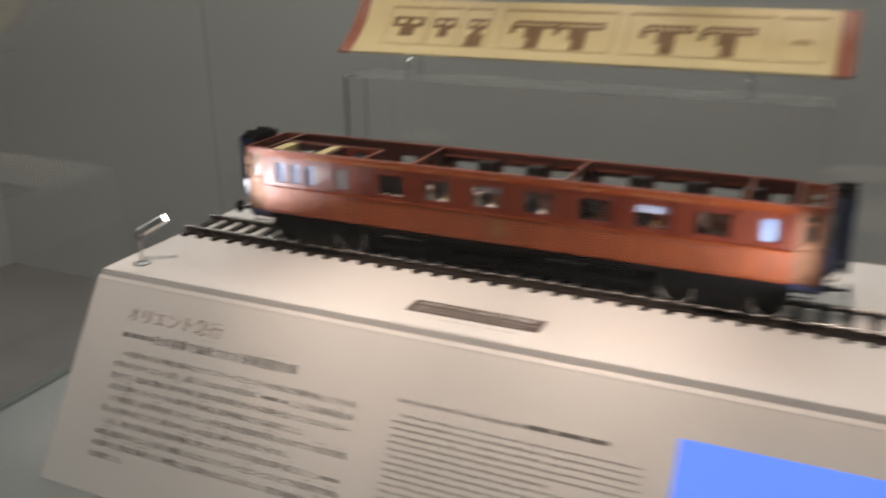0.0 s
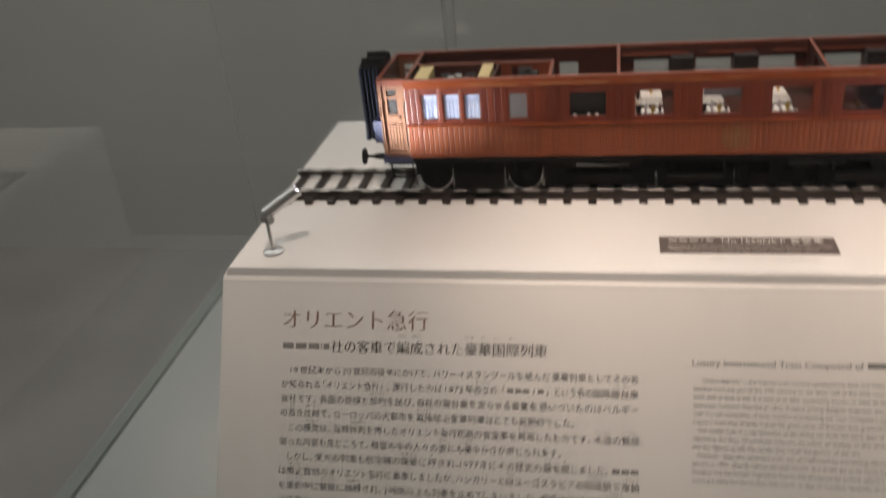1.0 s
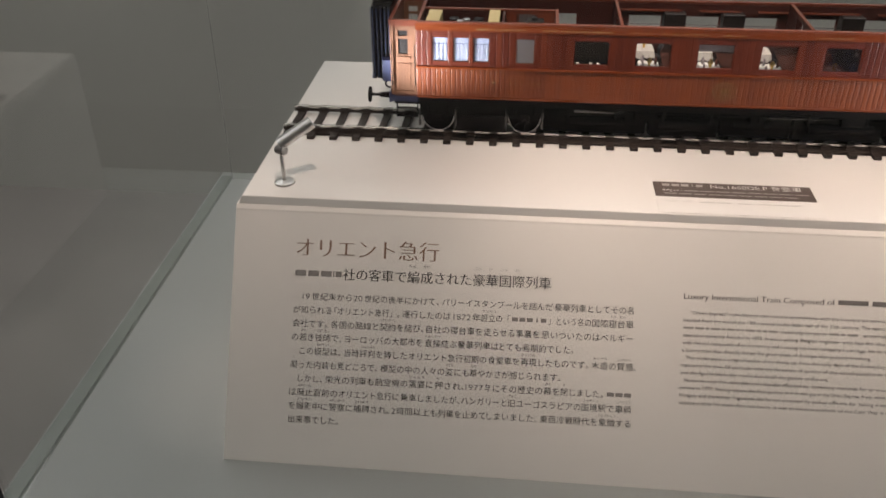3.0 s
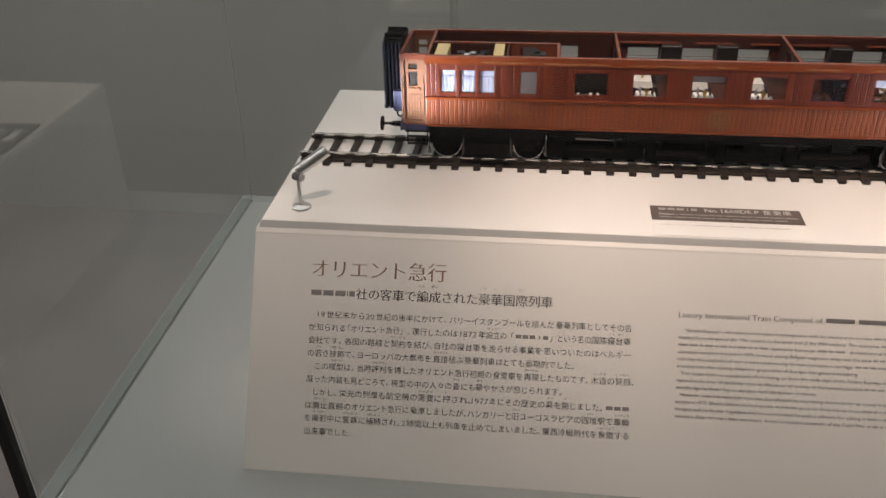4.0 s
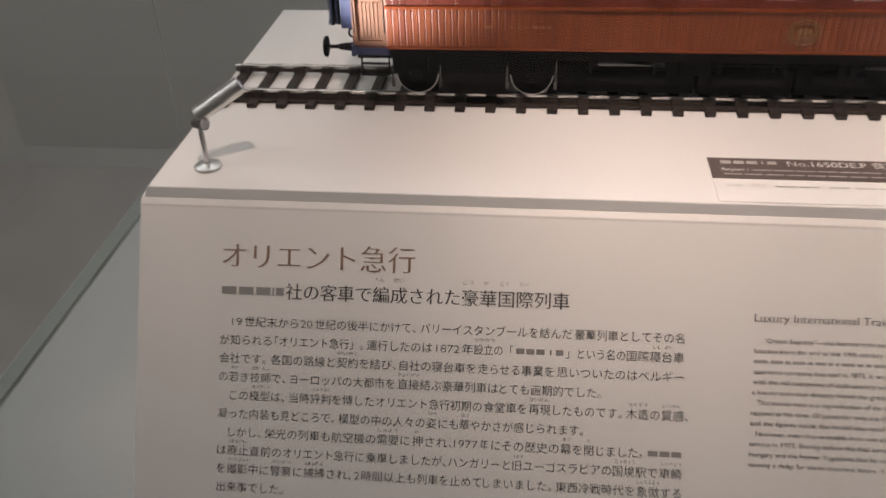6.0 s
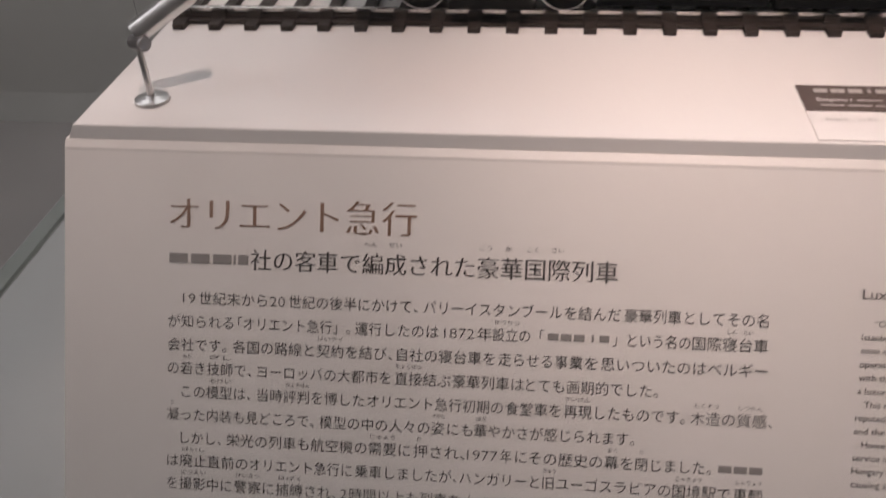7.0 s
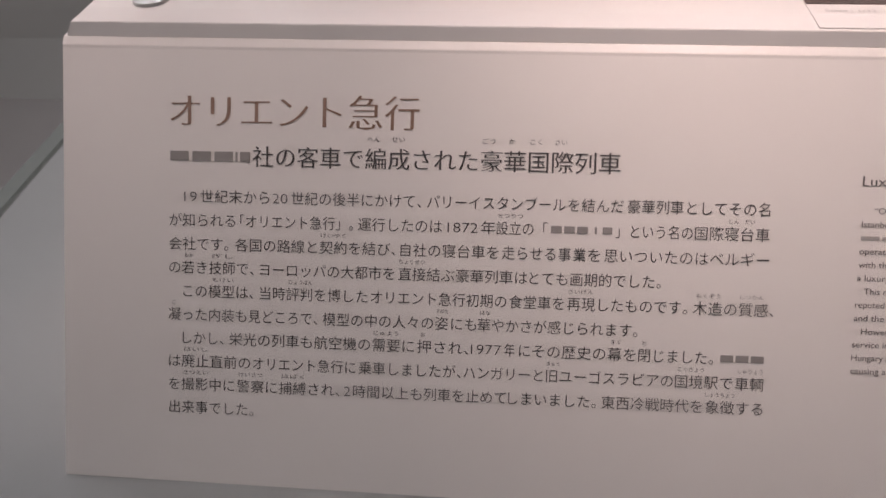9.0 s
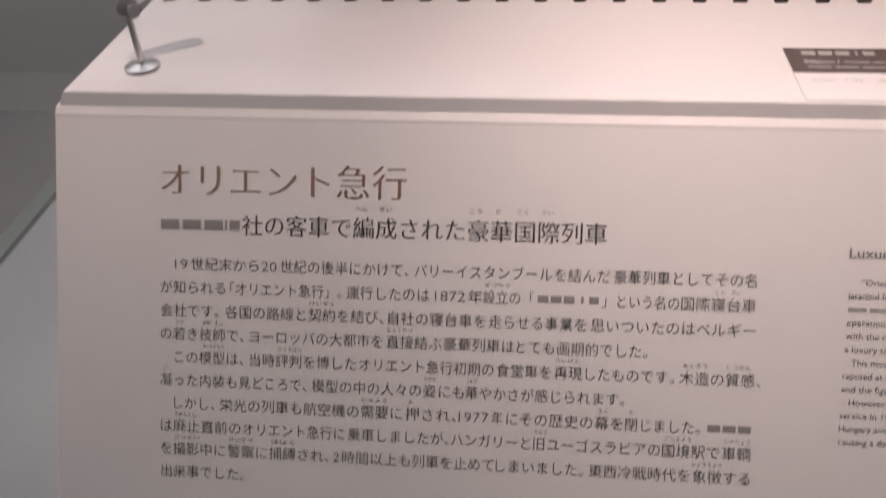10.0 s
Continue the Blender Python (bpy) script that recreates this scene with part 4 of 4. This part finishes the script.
for i in range(6):
    x = 0.27 + 0.042 * i
    box(bm, x, x + 0.002, YN + 0.004, YF - 0.004, 0.030, 0.0425)
part("underframe", bm, FRAME_BLACK, car, "black underframe")
# Plain black blocks added to darken the view under the car floor.
for a, b, lo, hi, in_y in ((0.2490, 0.3420, 0.0110, 0.0335, 0.016), (0.3440, 0.4060, 0.0110, 0.0300, 0.014), (0.4085, 0.4700, 0.0110, 0.0305, 0.017), (0.4720, 0.5490, 0.0110, 0.0325, 0.015)):
    one_box("equipment_box", FRAME_BLACK, car, a, b, YN + in_y, YN + in_y + 0.014, lo, hi, 0.001, "black block added to darken the space under the floor")
    one_box("equipment_box", FRAME_BLACK, car, a, b, YF - in_y - 0.014, YF - in_y, lo, hi - 0.012, 0.001, "black block added to darken the space under the floor")
for a, b, z, r in ((0.268, 0.322, 0.0245, 0.0042), (0.352, 0.398, 0.0235, 0.0050), (0.418, 0.452, 0.0250, 0.0038), (0.484, 0.540, 0.0240, 0.0046)):
    bm = bmesh.new()
    rod(bm, (a, YN + 0.0125, z), (b, YN + 0.0125, z), r, sides=18)
    for x in (a + 0.006, (a + b) / 2, b - 0.006):
        rod(bm, (x - 0.0008, YN + 0.0125, z), (x + 0.0008, YN + 0.0125, z), r + 0.0005, sides=18)
        box(bm, x - 0.0006, x + 0.0006, YN + 0.0119, YN + 0.0131, z + r, 0.0425)
    part("air_cylinder", bm, FRAME_BLACK, car, "black air cylinder with straps", smooth=True)
for y in (YN + 0.0045, YF - 0.0045):
    bm = bmesh.new()
    rod(bm, (0.262, y, 0.0400), (0.315, y, 0.0365), 0.0007, sides=8)
    rod(bm, (0.315, y, 0.0365), (0.488, y, 0.0365), 0.0006, sides=8)
    rod(bm, (0.488, y, 0.0365), (0.541, y, 0.0400), 0.0007, sides=8)
    part("truss_rod", bm, FRAME_BLACK, car, "thin black truss rods", smooth=True)
for x in (0.276, 0.447):
    bm = bmesh.new()
    box(bm, x, x + 0.044, YN + 0.0065, YN + 0.0085, 0.0347, 0.0362, 0.0003)
    for k in range(8):
        box(bm, x + 0.0055 * k, x + 0.0055 * k + 0.0042, YN + 0.0060, YN + 0.0065, 0.0349, 0.0360)
    part("step_grille", bm, HINGE, car, "grey metal grille strip")
for x0, x1, z0 in ((0.330, 0.350, 0.0275), (0.432, 0.444, 0.0260), (0.51, 0.53, 0.0285)):
    bm = bmesh.new()
    box(bm, x0, x1, YN + 0.008, YF - 0.014, z0, 0.0424, 0.0008)
    part("battery_box", bm, FRAME_BLACK, car)


def bogie(cx):
    bm = bmesh.new()
    box(bm, cx - 0.056, cx + 0.056, MID - 0.014, MID + 0.014, 0.012, 0.036, 0.001)
    for y in (YN + 0.0075, YF - 0.0095):
        box(bm, cx - 0.056, cx + 0.056, y, y + 0.002, 0.0265, 0.0395, 0.0006)
        box(bm, cx - 0.024, cx + 0.024, y - 0.0005, y + 0.0025, 0.0120, 0.0285, 0.0010)
        for dx in (-0.0398, 0.0398):
            box(bm, cx + dx - 0.0045, cx + dx + 0.0045, y - 0.0012, y + 0.002, 0.0215, 0.0295, 0.0008)
            for k in (-0.0085, 0.0085):
                rod(bm, (cx + dx + k, y + 0.001, 0.030), (cx + dx + k, y + 0.001, 0.0370), 0.0018, sides=10)
        for k in range(4):
            box(bm, cx - 0.011 + 0.002 * k, cx + 0.011 - 0.002 * k, y - 0.001, y + 0.001, 0.0165 + 0.0012 * k, 0.0174 + 0.0012 * k)
    box(bm, cx - 0.012, cx + 0.012, YN + 0.012, YF - 0.012, 0.024, 0.038, 0.001)
    truck = part("bogie", bm, FRAME_BLACK, car, "black four-wheel bogie")
    for dx in (-0.0398, 0.0398):
        for y, q in ((YN + 0.0062, -1), (YF - 0.0062, 1)):
            bm = bmesh.new()
            box(bm, cx + dx - 0.0036, cx + dx + 0.0036, min(y, y - q * 0.0012), max(y, y - q * 0.0012), 0.0205, 0.0285, 0.0009)
            rod(bm, (cx + dx, y, 0.0240), (cx + dx, y + q * 0.0008, 0.0240), 0.0022, 0.0018, 14)
            part("axle_box", bm, FRAME_BLACK, truck, smooth=True)
    for dx in (-0.056, -0.023, 0.023, 0.056):
        for y in (YN + 0.0068, YF - 0.0068):
            bm = bmesh.new()
            rod(bm, (cx + dx, y, 0.0180), (cx + dx, y, 0.0330), 0.0007, sides=8)
            box(bm, cx + dx - 0.0012, cx + dx + 0.0012, y - 0.0008, y + 0.0008, 0.0170, 0.0225, 0.0004)
            part("brake_hanger", bm, BRACKET, truck, "dull dark steel brake hanger")
    for dx in (-0.0398, 0.0398):
        for y, q in ((RN, -1), (RF, 1)):
            c = Vector((cx + dx, y + q * 0.0006, RAILTOP + 0.0151))
            bm = bmesh.new()
            rod(bm, c + Vector((0, -0.0022, 0)), c + Vector((0, 0.0022, 0)), 0.0148, sides=40)
            rod(bm, c + Vector((0, -q * 0.0034, 0)), c + Vector((0, -q * 0.0022, 0)), 0.0164, sides=40)
            for k in range(8):
                d = Vector((math.cos(k * math.pi / 4), 0, math.sin(k * math.pi / 4)))
                rod(bm, c + Vector((0, q * 0.0024, 0)) + d * 0.003, c + Vector((0, q * 0.0024, 0)) + d * 0.0125, 0.0008, sides=6)
            rod(bm, c, c + Vector((0, q * 0.005, 0)), 0.0028, 0.0022, 12)
            part("wheel", bm, FRAME_BLACK, truck, "black spoked wheel", smooth=True)
            bm = bmesh.new()
            ring(bm, (cx + dx, y + q * 0.0031, RAILTOP + 0.0151), (0, 1, 0), 0.0145, 0.0004, 48, 6)
            part("tyre", bm, STEEL, truck, "bright steel tyre edge", smooth=True)
    return truck


for cx in (0.1919, 0.6116):
    bogie(cx)
for s, x in ((-1, E0), (1, E1)):
    for y in (YN + 0.001, YF - 0.005):
        bm = bmesh.new()
        u = x - s * 0.014
        box(bm, u - 0.010, u + 0.010, y, y + 0.004, 0.0270, 0.0280, 0.0003)
        box(bm, u - 0.010, u + 0.010, y, y + 0.004, 0.0355, 0.0350, 0.0003)
        for k in (-0.0095, 0.0095):
            box(bm, u + k - 0.0005, u + k + 0.0005, y + 0.002, y + 0.003, 0.0270, 0.0410)
        part("footboard", bm, FRAME_BLACK, car)

# kitchen fittings
for x0, x1, y0, y1 in ((0.1425, 0.1545, YN + 0.004, YN + 0.038), (0.1965, 0.2060, YN + 0.006, YN + 0.041)):
    bm = bmesh.new()
    box(bm, x0, x1, y0, y1, ZB + 0.0012, ZT + 0.0004, 0.0006)
    for k in range(3):
        box(bm, x0 + 0.001, x1 - 0.001, y0 - 0.0006, y0, 0.056 + 0.019 * k, 0.072 + 0.019 * k, 0.0003)
    part("cupboard", bm, CREAM, car, "cream kitchen cupboard")
bm = bmesh.new()
box(bm, 0.158, 0.194, MID - 0.020, MID - 0.001, ZB + 0.0012, 0.104, 0.001)
for i in range(3):
    rod(bm, (0.165 + 0.011 * i, MID - 0.010, 0.104), (0.165 + 0.011 * i, MID - 0.010, 0.1055), 0.0038, sides=16)
part("stove", bm, IRON, car, "black iron kitchen stove", smooth=True)
for i, (dx, dy, r) in enumerate(((0, -0.010, 0.0042), (0.0112, -0.012, 0.0034), (0.0224, -0.010, 0.0045), (0.006, -0.017, 0.003), (0.019, -0.018, 0.0034))):
    bm = bmesh.new()
    c = (0.165 + dx, MID + dy)
    rod(bm, (*c, 0.1040), (*c, 0.1105), r * 0.9, r, 18)
    rod(bm, (*c, 0.1105), (*c, 0.1112), r * 1.05, 0.001, 18)
    part("pot", bm, IRON if i % 2 == 0 else STEEL, car, smooth=True)
bm = bmesh.new()
box(bm, 0.1560, 0.1950, YN + 0.004, YN + 0.018, 0.1085, 0.1100, 0.0004)
shelf = part("crockery_shelf", bm, CLOTH, car, "white kitchen shelf")
for i in range(9):
    bm = bmesh.new()
    c = (0.1590 + 0.0041 * i, YN + 0.0060 + 0.002 * (i % 2))
    rod(bm, (*c, 0.1100), (*c, 0.1112 + 0.0007 * (i % 3)), 0.0017, 0.0019, sides=10)
    part("cup", bm, CLOTH, shelf, smooth=True)
bm = bmesh.new()
box(bm, 0.2298, 0.2446, MID - 0.020, MID - 0.008, ZB + 0.001, 0.1118, 0.0008)
box(bm, 0.2340, 0.2388, MID - 0.016, MID - 0.010, 0.1118, 0.1138, 0.0005)
part("cabinet", bm, IRON, car, "dark pantry cabinet")

# dining room furniture


def chair(x, y, s):
    """s is the way along x in which the sitter looks."""
    bm = bmesh.new()
    box(bm, x - 0.006, x + 0.006, y - 0.0068, y + 0.0068, 0.0625, 0.0665, 0.001)
    seat = part("chair", bm, LEATHER, car, "dark leather dining chair")
    bm = bmesh.new()
    b = x - s * 0.0066
    box(bm, b - 0.0011, b + 0.0011, y - 0.0068, y + 0.0068, 0.064, 0.0905, 0.0009)
    part("backrest", bm, LEATHER, seat)
    for dx in (-0.005, 0.005):
        for dy in (-0.0058, 0.0058):
            bm = bmesh.new()
            rod(bm, (x + dx, y + dy, ZB + 0.0012), (x + dx, y + dy, 0.0627), 0.0006, 0.0008, 8)
            part("leg", bm, INNER, seat)


def table(x, y, wide, laid):
    """laid: with a white cloth, else in the dark brown of the interior."""
    cloth = CLOTH if laid else INNER
    bm = bmesh.new()
    box(bm, x - 0.0085, x + 0.0085, y - wide, y + wide, 0.0752, 0.0762)
    lower = bm.verts[:]
    top = part("table", bm, cloth, car, "small dining table")
    bm = bmesh.new()
    n = 28
    up, lo = [], []
    for i in range(n):
        a = 2 * math.pi * i / n
        ex, ey = max(-1, min(1, 1.35 * math.cos(a))), max(-1, min(1, 1.35 * math.sin(a)))
        f = 1.0 + 0.10 * (i % 2)
        up.append(bm.verts.new((x + ex * 0.0088, y + ey * (wide + 0.0003), 0.0764)))
        lo.append(bm.verts.new((x + ex * 0.0093 * f, y + ey * (wide + 0.0008) * (1 + 0.02 * (i % 2)), 0.0705 - 0.0010 * (i % 3))))
    for i in range(n):
        bm.faces.new((up[i], up[(i + 1) % n], lo[(i + 1) % n], lo[i]))
    bm.faces.new(up)
    part("tablecloth" if laid else "table_skirt", bm, cloth, top, "white hanging tablecloth" if laid else "dark brown table skirt")
    bm = bmesh.new()
    rod(bm, (x, y, ZB + 0.001), (x, y, 0.0755), 0.0012, sides=10)
    part("table_leg", bm, INNER, top)
    for dx, dy in ((-0.004, -0.004), (0.004, 0.003), (-0.003, 0.005), (0.0035, -0.0045)):
        bm = bmesh.new()
        rod(bm, (x + dx, y + dy, 0.0765), (x + dx, y + dy, 0.0768), 0.0022, sides=14)
        part("plate", bm, LABEL_WHITE if laid else STEEL, top)
    bm = bmesh.new()
    rod(bm, (x, y - 0.001, 0.0765), (x, y - 0.001, 0.0805), 0.0009, 0.0014, 10)
    rod(bm, (x, y - 0.001, 0.0805), (x, y - 0.001, 0.0835), 0.0024, 0.0012, 12)
    part("table_lamp", bm, BRASS, top, "small brass table lamp", smooth=True)


def figurine(x, y, s, mat):
    """A plain seated model figure."""
    bm = bmesh.new()
    ball(bm, (x, y, 0.0755), 0.0040, 0.0056, 0.0090, 14)
    ball(bm, (x + s * 0.001, y, 0.0885), 0.0030, 0.0028, 0.0037, 14)
    ball(bm, (x + s * 0.005, y - 0.002, 0.0680), 0.0062, 0.0021, 0.0021, 10)
    ball(bm, (x + s * 0.005, y + 0.002, 0.0680), 0.0062, 0.0021, 0.0021, 10)
    part("figurine", bm, mat, car, "small painted seated model figure", smooth=True)


TABLES = [0.3385, 0.3910, 0.4435, 0.4960, 0.5485, 0.6005]
for k, x in enumerate(TABLES):
    for y, wide in ((YN + 0.0180, 0.0125), (YF - 0.0155, 0.0100)):
        table(x, y, wide, k < 3)
        for s in (1, -1):
            chair(x - s * 0.0175, y, s)
FIG = [(0, 1, 0, 1), (0, -1, 1, 0), (0, 1, 1, 1), (1, -1, 0, 0), (1, 1, 1, 1), (1, 1, 0, 1), (2, 1, 0, 0), (2, -1, 1, 0), (2, 1, 1, 1), (3, -1, 0, 0), (3, 1, 1, 0), (4, 1, 0, 0), (4, -1, 1, 1), (5, 1, 1, 1), (5, -1, 0, 0)]
for k, s, side, tone in FIG:
    y = YN + 0.0180 if side == 0 else YF - 0.0155
    figurine(TABLES[k] - s * 0.0170, y, s, FIGURE_LIGHT if tone else FIGURE_DARK)
for k, x in enumerate(TABLES[:3]):
    for i, (dx, dy, h, mat) in enumerate(((-0.006, -0.006, 0.005, LILAC), (0.006, 0.004, 0.007, RED_BROWN), (0.0055, -0.007, 0.004, STEEL), (-0.005, 0.008, 0.0065, LILAC), (0.001, 0.006, 0.0055, FIGURE_BROWN))):
        bm = bmesh.new()
        c = (x + dx, YN + 0.0180 + dy)
        rod(bm, (*c, 0.0765), (*c, 0.0765 + h * 0.6), 0.0013, 0.0013, 12)
        rod(bm, (*c, 0.0765 + h * 0.6), (*c, 0.0765 + h), 0.0012, 0.0005, 12)
        part("bottle", bm, mat, car, smooth=True)
# Added sheets, cut to the outline of the dark part of three windows.
DARK_SHAPES = (
    ((0.80, 0.0), (1.05, 0.0), (1.05, 1.0), (0.86, 1.0), (0.70, 0.60)),
    ((0.80, 0.0), (1.05, 0.0), (1.05, 0.62), (0.50, 0.62), (0.60, 0.35)),
    ((0.72, 0.0), (1.05, 0.0), (1.05, 1.0), (0.24, 1.0), (0.30, 0.86)),
)
for (a, b), shape in zip(BIG[1:4], DARK_SHAPES):
    bm = bmesh.new()
    ends = []
    for y in (YN + 0.0042, YN + 0.0056):
        ends.append([bm.verts.new((a + (b - a) * u, y, ZS + (ZH - ZS) * v)) for u, v in shape])
    bm.faces.new(ends[0]), bm.faces.new(ends[1][::-1])
    for i in range(5):
        bm.faces.new((ends[0][i], ends[1][i], ends[1][(i + 1) % 5], ends[0][(i + 1) % 5]))
    part("seat_wing", bm, RED_BROWN, car, "dark red-brown sheet added behind part of a window")
one_box("lilac_blind", LILAC, car, BIG[2][0] + 0.002, BIG[2][1], YN + 0.0060, YN + 0.0066, ZS + 0.62 * (ZH - ZS), ZH, label="grey-lilac sheet in the upper part of a window")
bm = bmesh.new()
box(bm, 0.273, 0.301, YN + 0.0050, YN + 0.016, ZB + 0.001, 0.0772, 0.0008)
part("sideboard", bm, IRON, car, "dark sideboard with glasses")
# Plain white puts the bright glints of the glasses into their colour.
for x in (0.2755, 0.287, 0.2935):
    bm = bmesh.new()
    rod(bm, (x, YN + 0.0085, 0.0773), (x, YN + 0.0085, 0.0806), 0.0011, 0.0014, 10)
    part("glass", bm, LABEL_WHITE, car, smooth=True)
one_box("screen_panel", LEATHER, car, 0.2675, 0.3085, YN + 0.020, YN + 0.0212, ZB + 0.001, 0.1065, label="dark panel behind the sideboard")

# ---- the lifted roof on its acrylic stand ----
roof = thing("model_roof", (0.409, 0.32, 0.20), "model car roof turned to show its cream painted ceiling, on a clear stand", "model roof")
R0, R1 = 0.1258, 0.6932
LOW, HIGH = Vector((0, 0.2883, 0.1974)), Vector((0, 0.3495, 0.2532))
ALONG = (HIGH - LOW).normalized()
FACE = Vector((0, -ALONG.z, ALONG.y))
TILT = Matrix(((1, 0, 0, 0), (0, ALONG.y, FACE.y, LOW.y), (0, ALONG.z, FACE.z, LOW.z), (0, 0, 0, 1)))
WIDE = (HIGH - LOW).length


def vault(x0, x1, lift, thick, taper=0.0):
    """A shallow hollow shell in the plane of the roof."""
    bm = bmesh.new()
    n = 14
    rows = []
    for x, t in ((x0, taper), (x1, 0 if taper else 0)):
        for o in (lift, lift - thick):
            rows.append([bm.verts.new(TILT @ Vector((x, WIDE * (t + (1 - 2 * t) * i / n), o - 0.006 * math.sin(math.pi * i / n)))) for i in range(n + 1)])
    a, b, c, d = rows
    for i in range(n):
        bm.faces.new((a[i], a[i + 1], c[i + 1], c[i])), bm.faces.new((b[i], d[i], d[i + 1], b[i + 1]))
        bm.faces.new((a[i], b[i], b[i + 1], a[i + 1])), bm.faces.new((c[i], c[i + 1], d[i + 1], d[i]))
    for i in (0, n):
        bm.faces.new((a[i], c[i], d[i], b[i]))
    return bm


part("ceiling_lining", vault(R0 + 0.017, R1 - 0.0175, 0, 0.003), CREAM, roof, "cream painted ceiling lining", smooth=True)
part("roof_end", vault(R0, R0 + 0.0168, -0.0004, 0.004), ROOF_END, roof, "red-brown roof end", smooth=True)
part("roof_end", vault(R1 - 0.0173, R1, -0.0004, 0.004), ROOF_END, roof, "red-brown roof end", smooth=True)
lining = roof.children[0]


def on_roof(name, x0, x1, v0, v1, mat, high=0.0006):
    bm = bmesh.new()
    n = 6
    for i in range(n):
        a, b = v0 + (v1 - v0) * i / n, v0 + (v1 - v0) * (i + 1) / n
        vs = []
        for o in (0.0002, high):
            for x, v in ((x0, a), (x1, a), (x1, b), (x0, b)):
                vs.append(bm.verts.new(TILT @ Vector((x, WIDE * v, o - 0.006 * math.sin(math.pi * v)))))
        for f in ((4, 5, 6, 7), (0, 1, 5, 4), (1, 2, 6, 5), (2, 3, 7, 6), (3, 0, 4, 7)):
            bm.faces.new([vs[k] for k in f])
    return part(name, bm, mat, lining)


for a, b in ((0.175, 0.228), (0.232, 0.268), (0.273, 0.308), (0.322, 0.452), (0.466, 0.612), (0.622, 0.665)):
    on_roof("moulding", a, b, 0.86, 0.89, CREAM_SHADE)
    on_roof("moulding", a, b, 0.20, 0.215, CREAM_SHADE, 0.0005)
    on_roof("moulding", a, a + 0.0012, 0.215, 0.86, CREAM_SHADE, 0.0005)
    on_roof("moulding", b - 0.0012, b, 0.215, 0.86, CREAM_SHADE, 0.0005)
for a, b in ((0.182, 0.222), (0.236, 0.263), (0.280, 0.303)):
    on_roof("marquetry", a, b, 0.55, 0.72, ORNAMENT)
    on_roof("marquetry", a + 0.3 * (b - a), a + 0.75 * (b - a), 0.38, 0.55, ORNAMENT)
on_roof("marquetry", 0.282, 0.302, 0.22, 0.45, ORNAMENT)
for a in (0.336, 0.388, 0.484, 0.546):
    on_roof("marquetry", a, a + 0.052, 0.60, 0.72, ORNAMENT)
    on_roof("marquetry", a + 0.019, a + 0.034, 0.24, 0.60, ORNAMENT)
for a in (0.336, 0.388, 0.484, 0.546):
    for k in range(6):
        on_roof("scroll", a + 0.003 + 0.008 * k, a + 0.007 + 0.008 * k, 0.635, 0.675, CREAM, 0.0009)
    on_roof("marquetry", a - 0.004, a + 0.002, 0.50, 0.66, ORNAMENT)
    on_roof("marquetry", a + 0.014, a + 0.020, 0.42, 0.60, ORNAMENT)
for a, b in ((0.182, 0.222), (0.236, 0.263), (0.280, 0.303)):
    on_roof("scroll", a + 0.15 * (b - a), a + 0.4 * (b - a), 0.60, 0.67, CREAM, 0.0009)
    on_roof("scroll", a + 0.6 * (b - a), a + 0.85 * (b - a), 0.60, 0.67, CREAM, 0.0009)
on_roof("marquetry", 0.633, 0.652, 0.50, 0.57, CREAM_SHADE)
stand = thing("acrylic_stand", (0.42, 0.29, 0), "clear acrylic stand on the plinth under the model roof", "stand")
SX0, SX1 = 0.1394, 0.6793
one_box("shelf", ACRYLIC, stand, SX0, SX1, 0.277, 0.3235, 0.1674, 0.1714, 0.0004).visible_shadow = False
for x in (SX0, SX1 - 0.004):
    one_box("leg_panel", ACRYLIC, stand, x, x + 0.004, 0.277, 0.3235, 0.0002, 0.1672, 0.0003).visible_shadow = False
for x in (0.22, 0.60):
    bm = bmesh.new()
    prism(bm, [(0.282, 0.1716), (0.322, 0.1716), (0.322, 0.2205), (0.295, 0.1950), (0.282, 0.189)], x, x + 0.004)
    part("cradle", bm, ACRYLIC, stand).visible_shadow = False
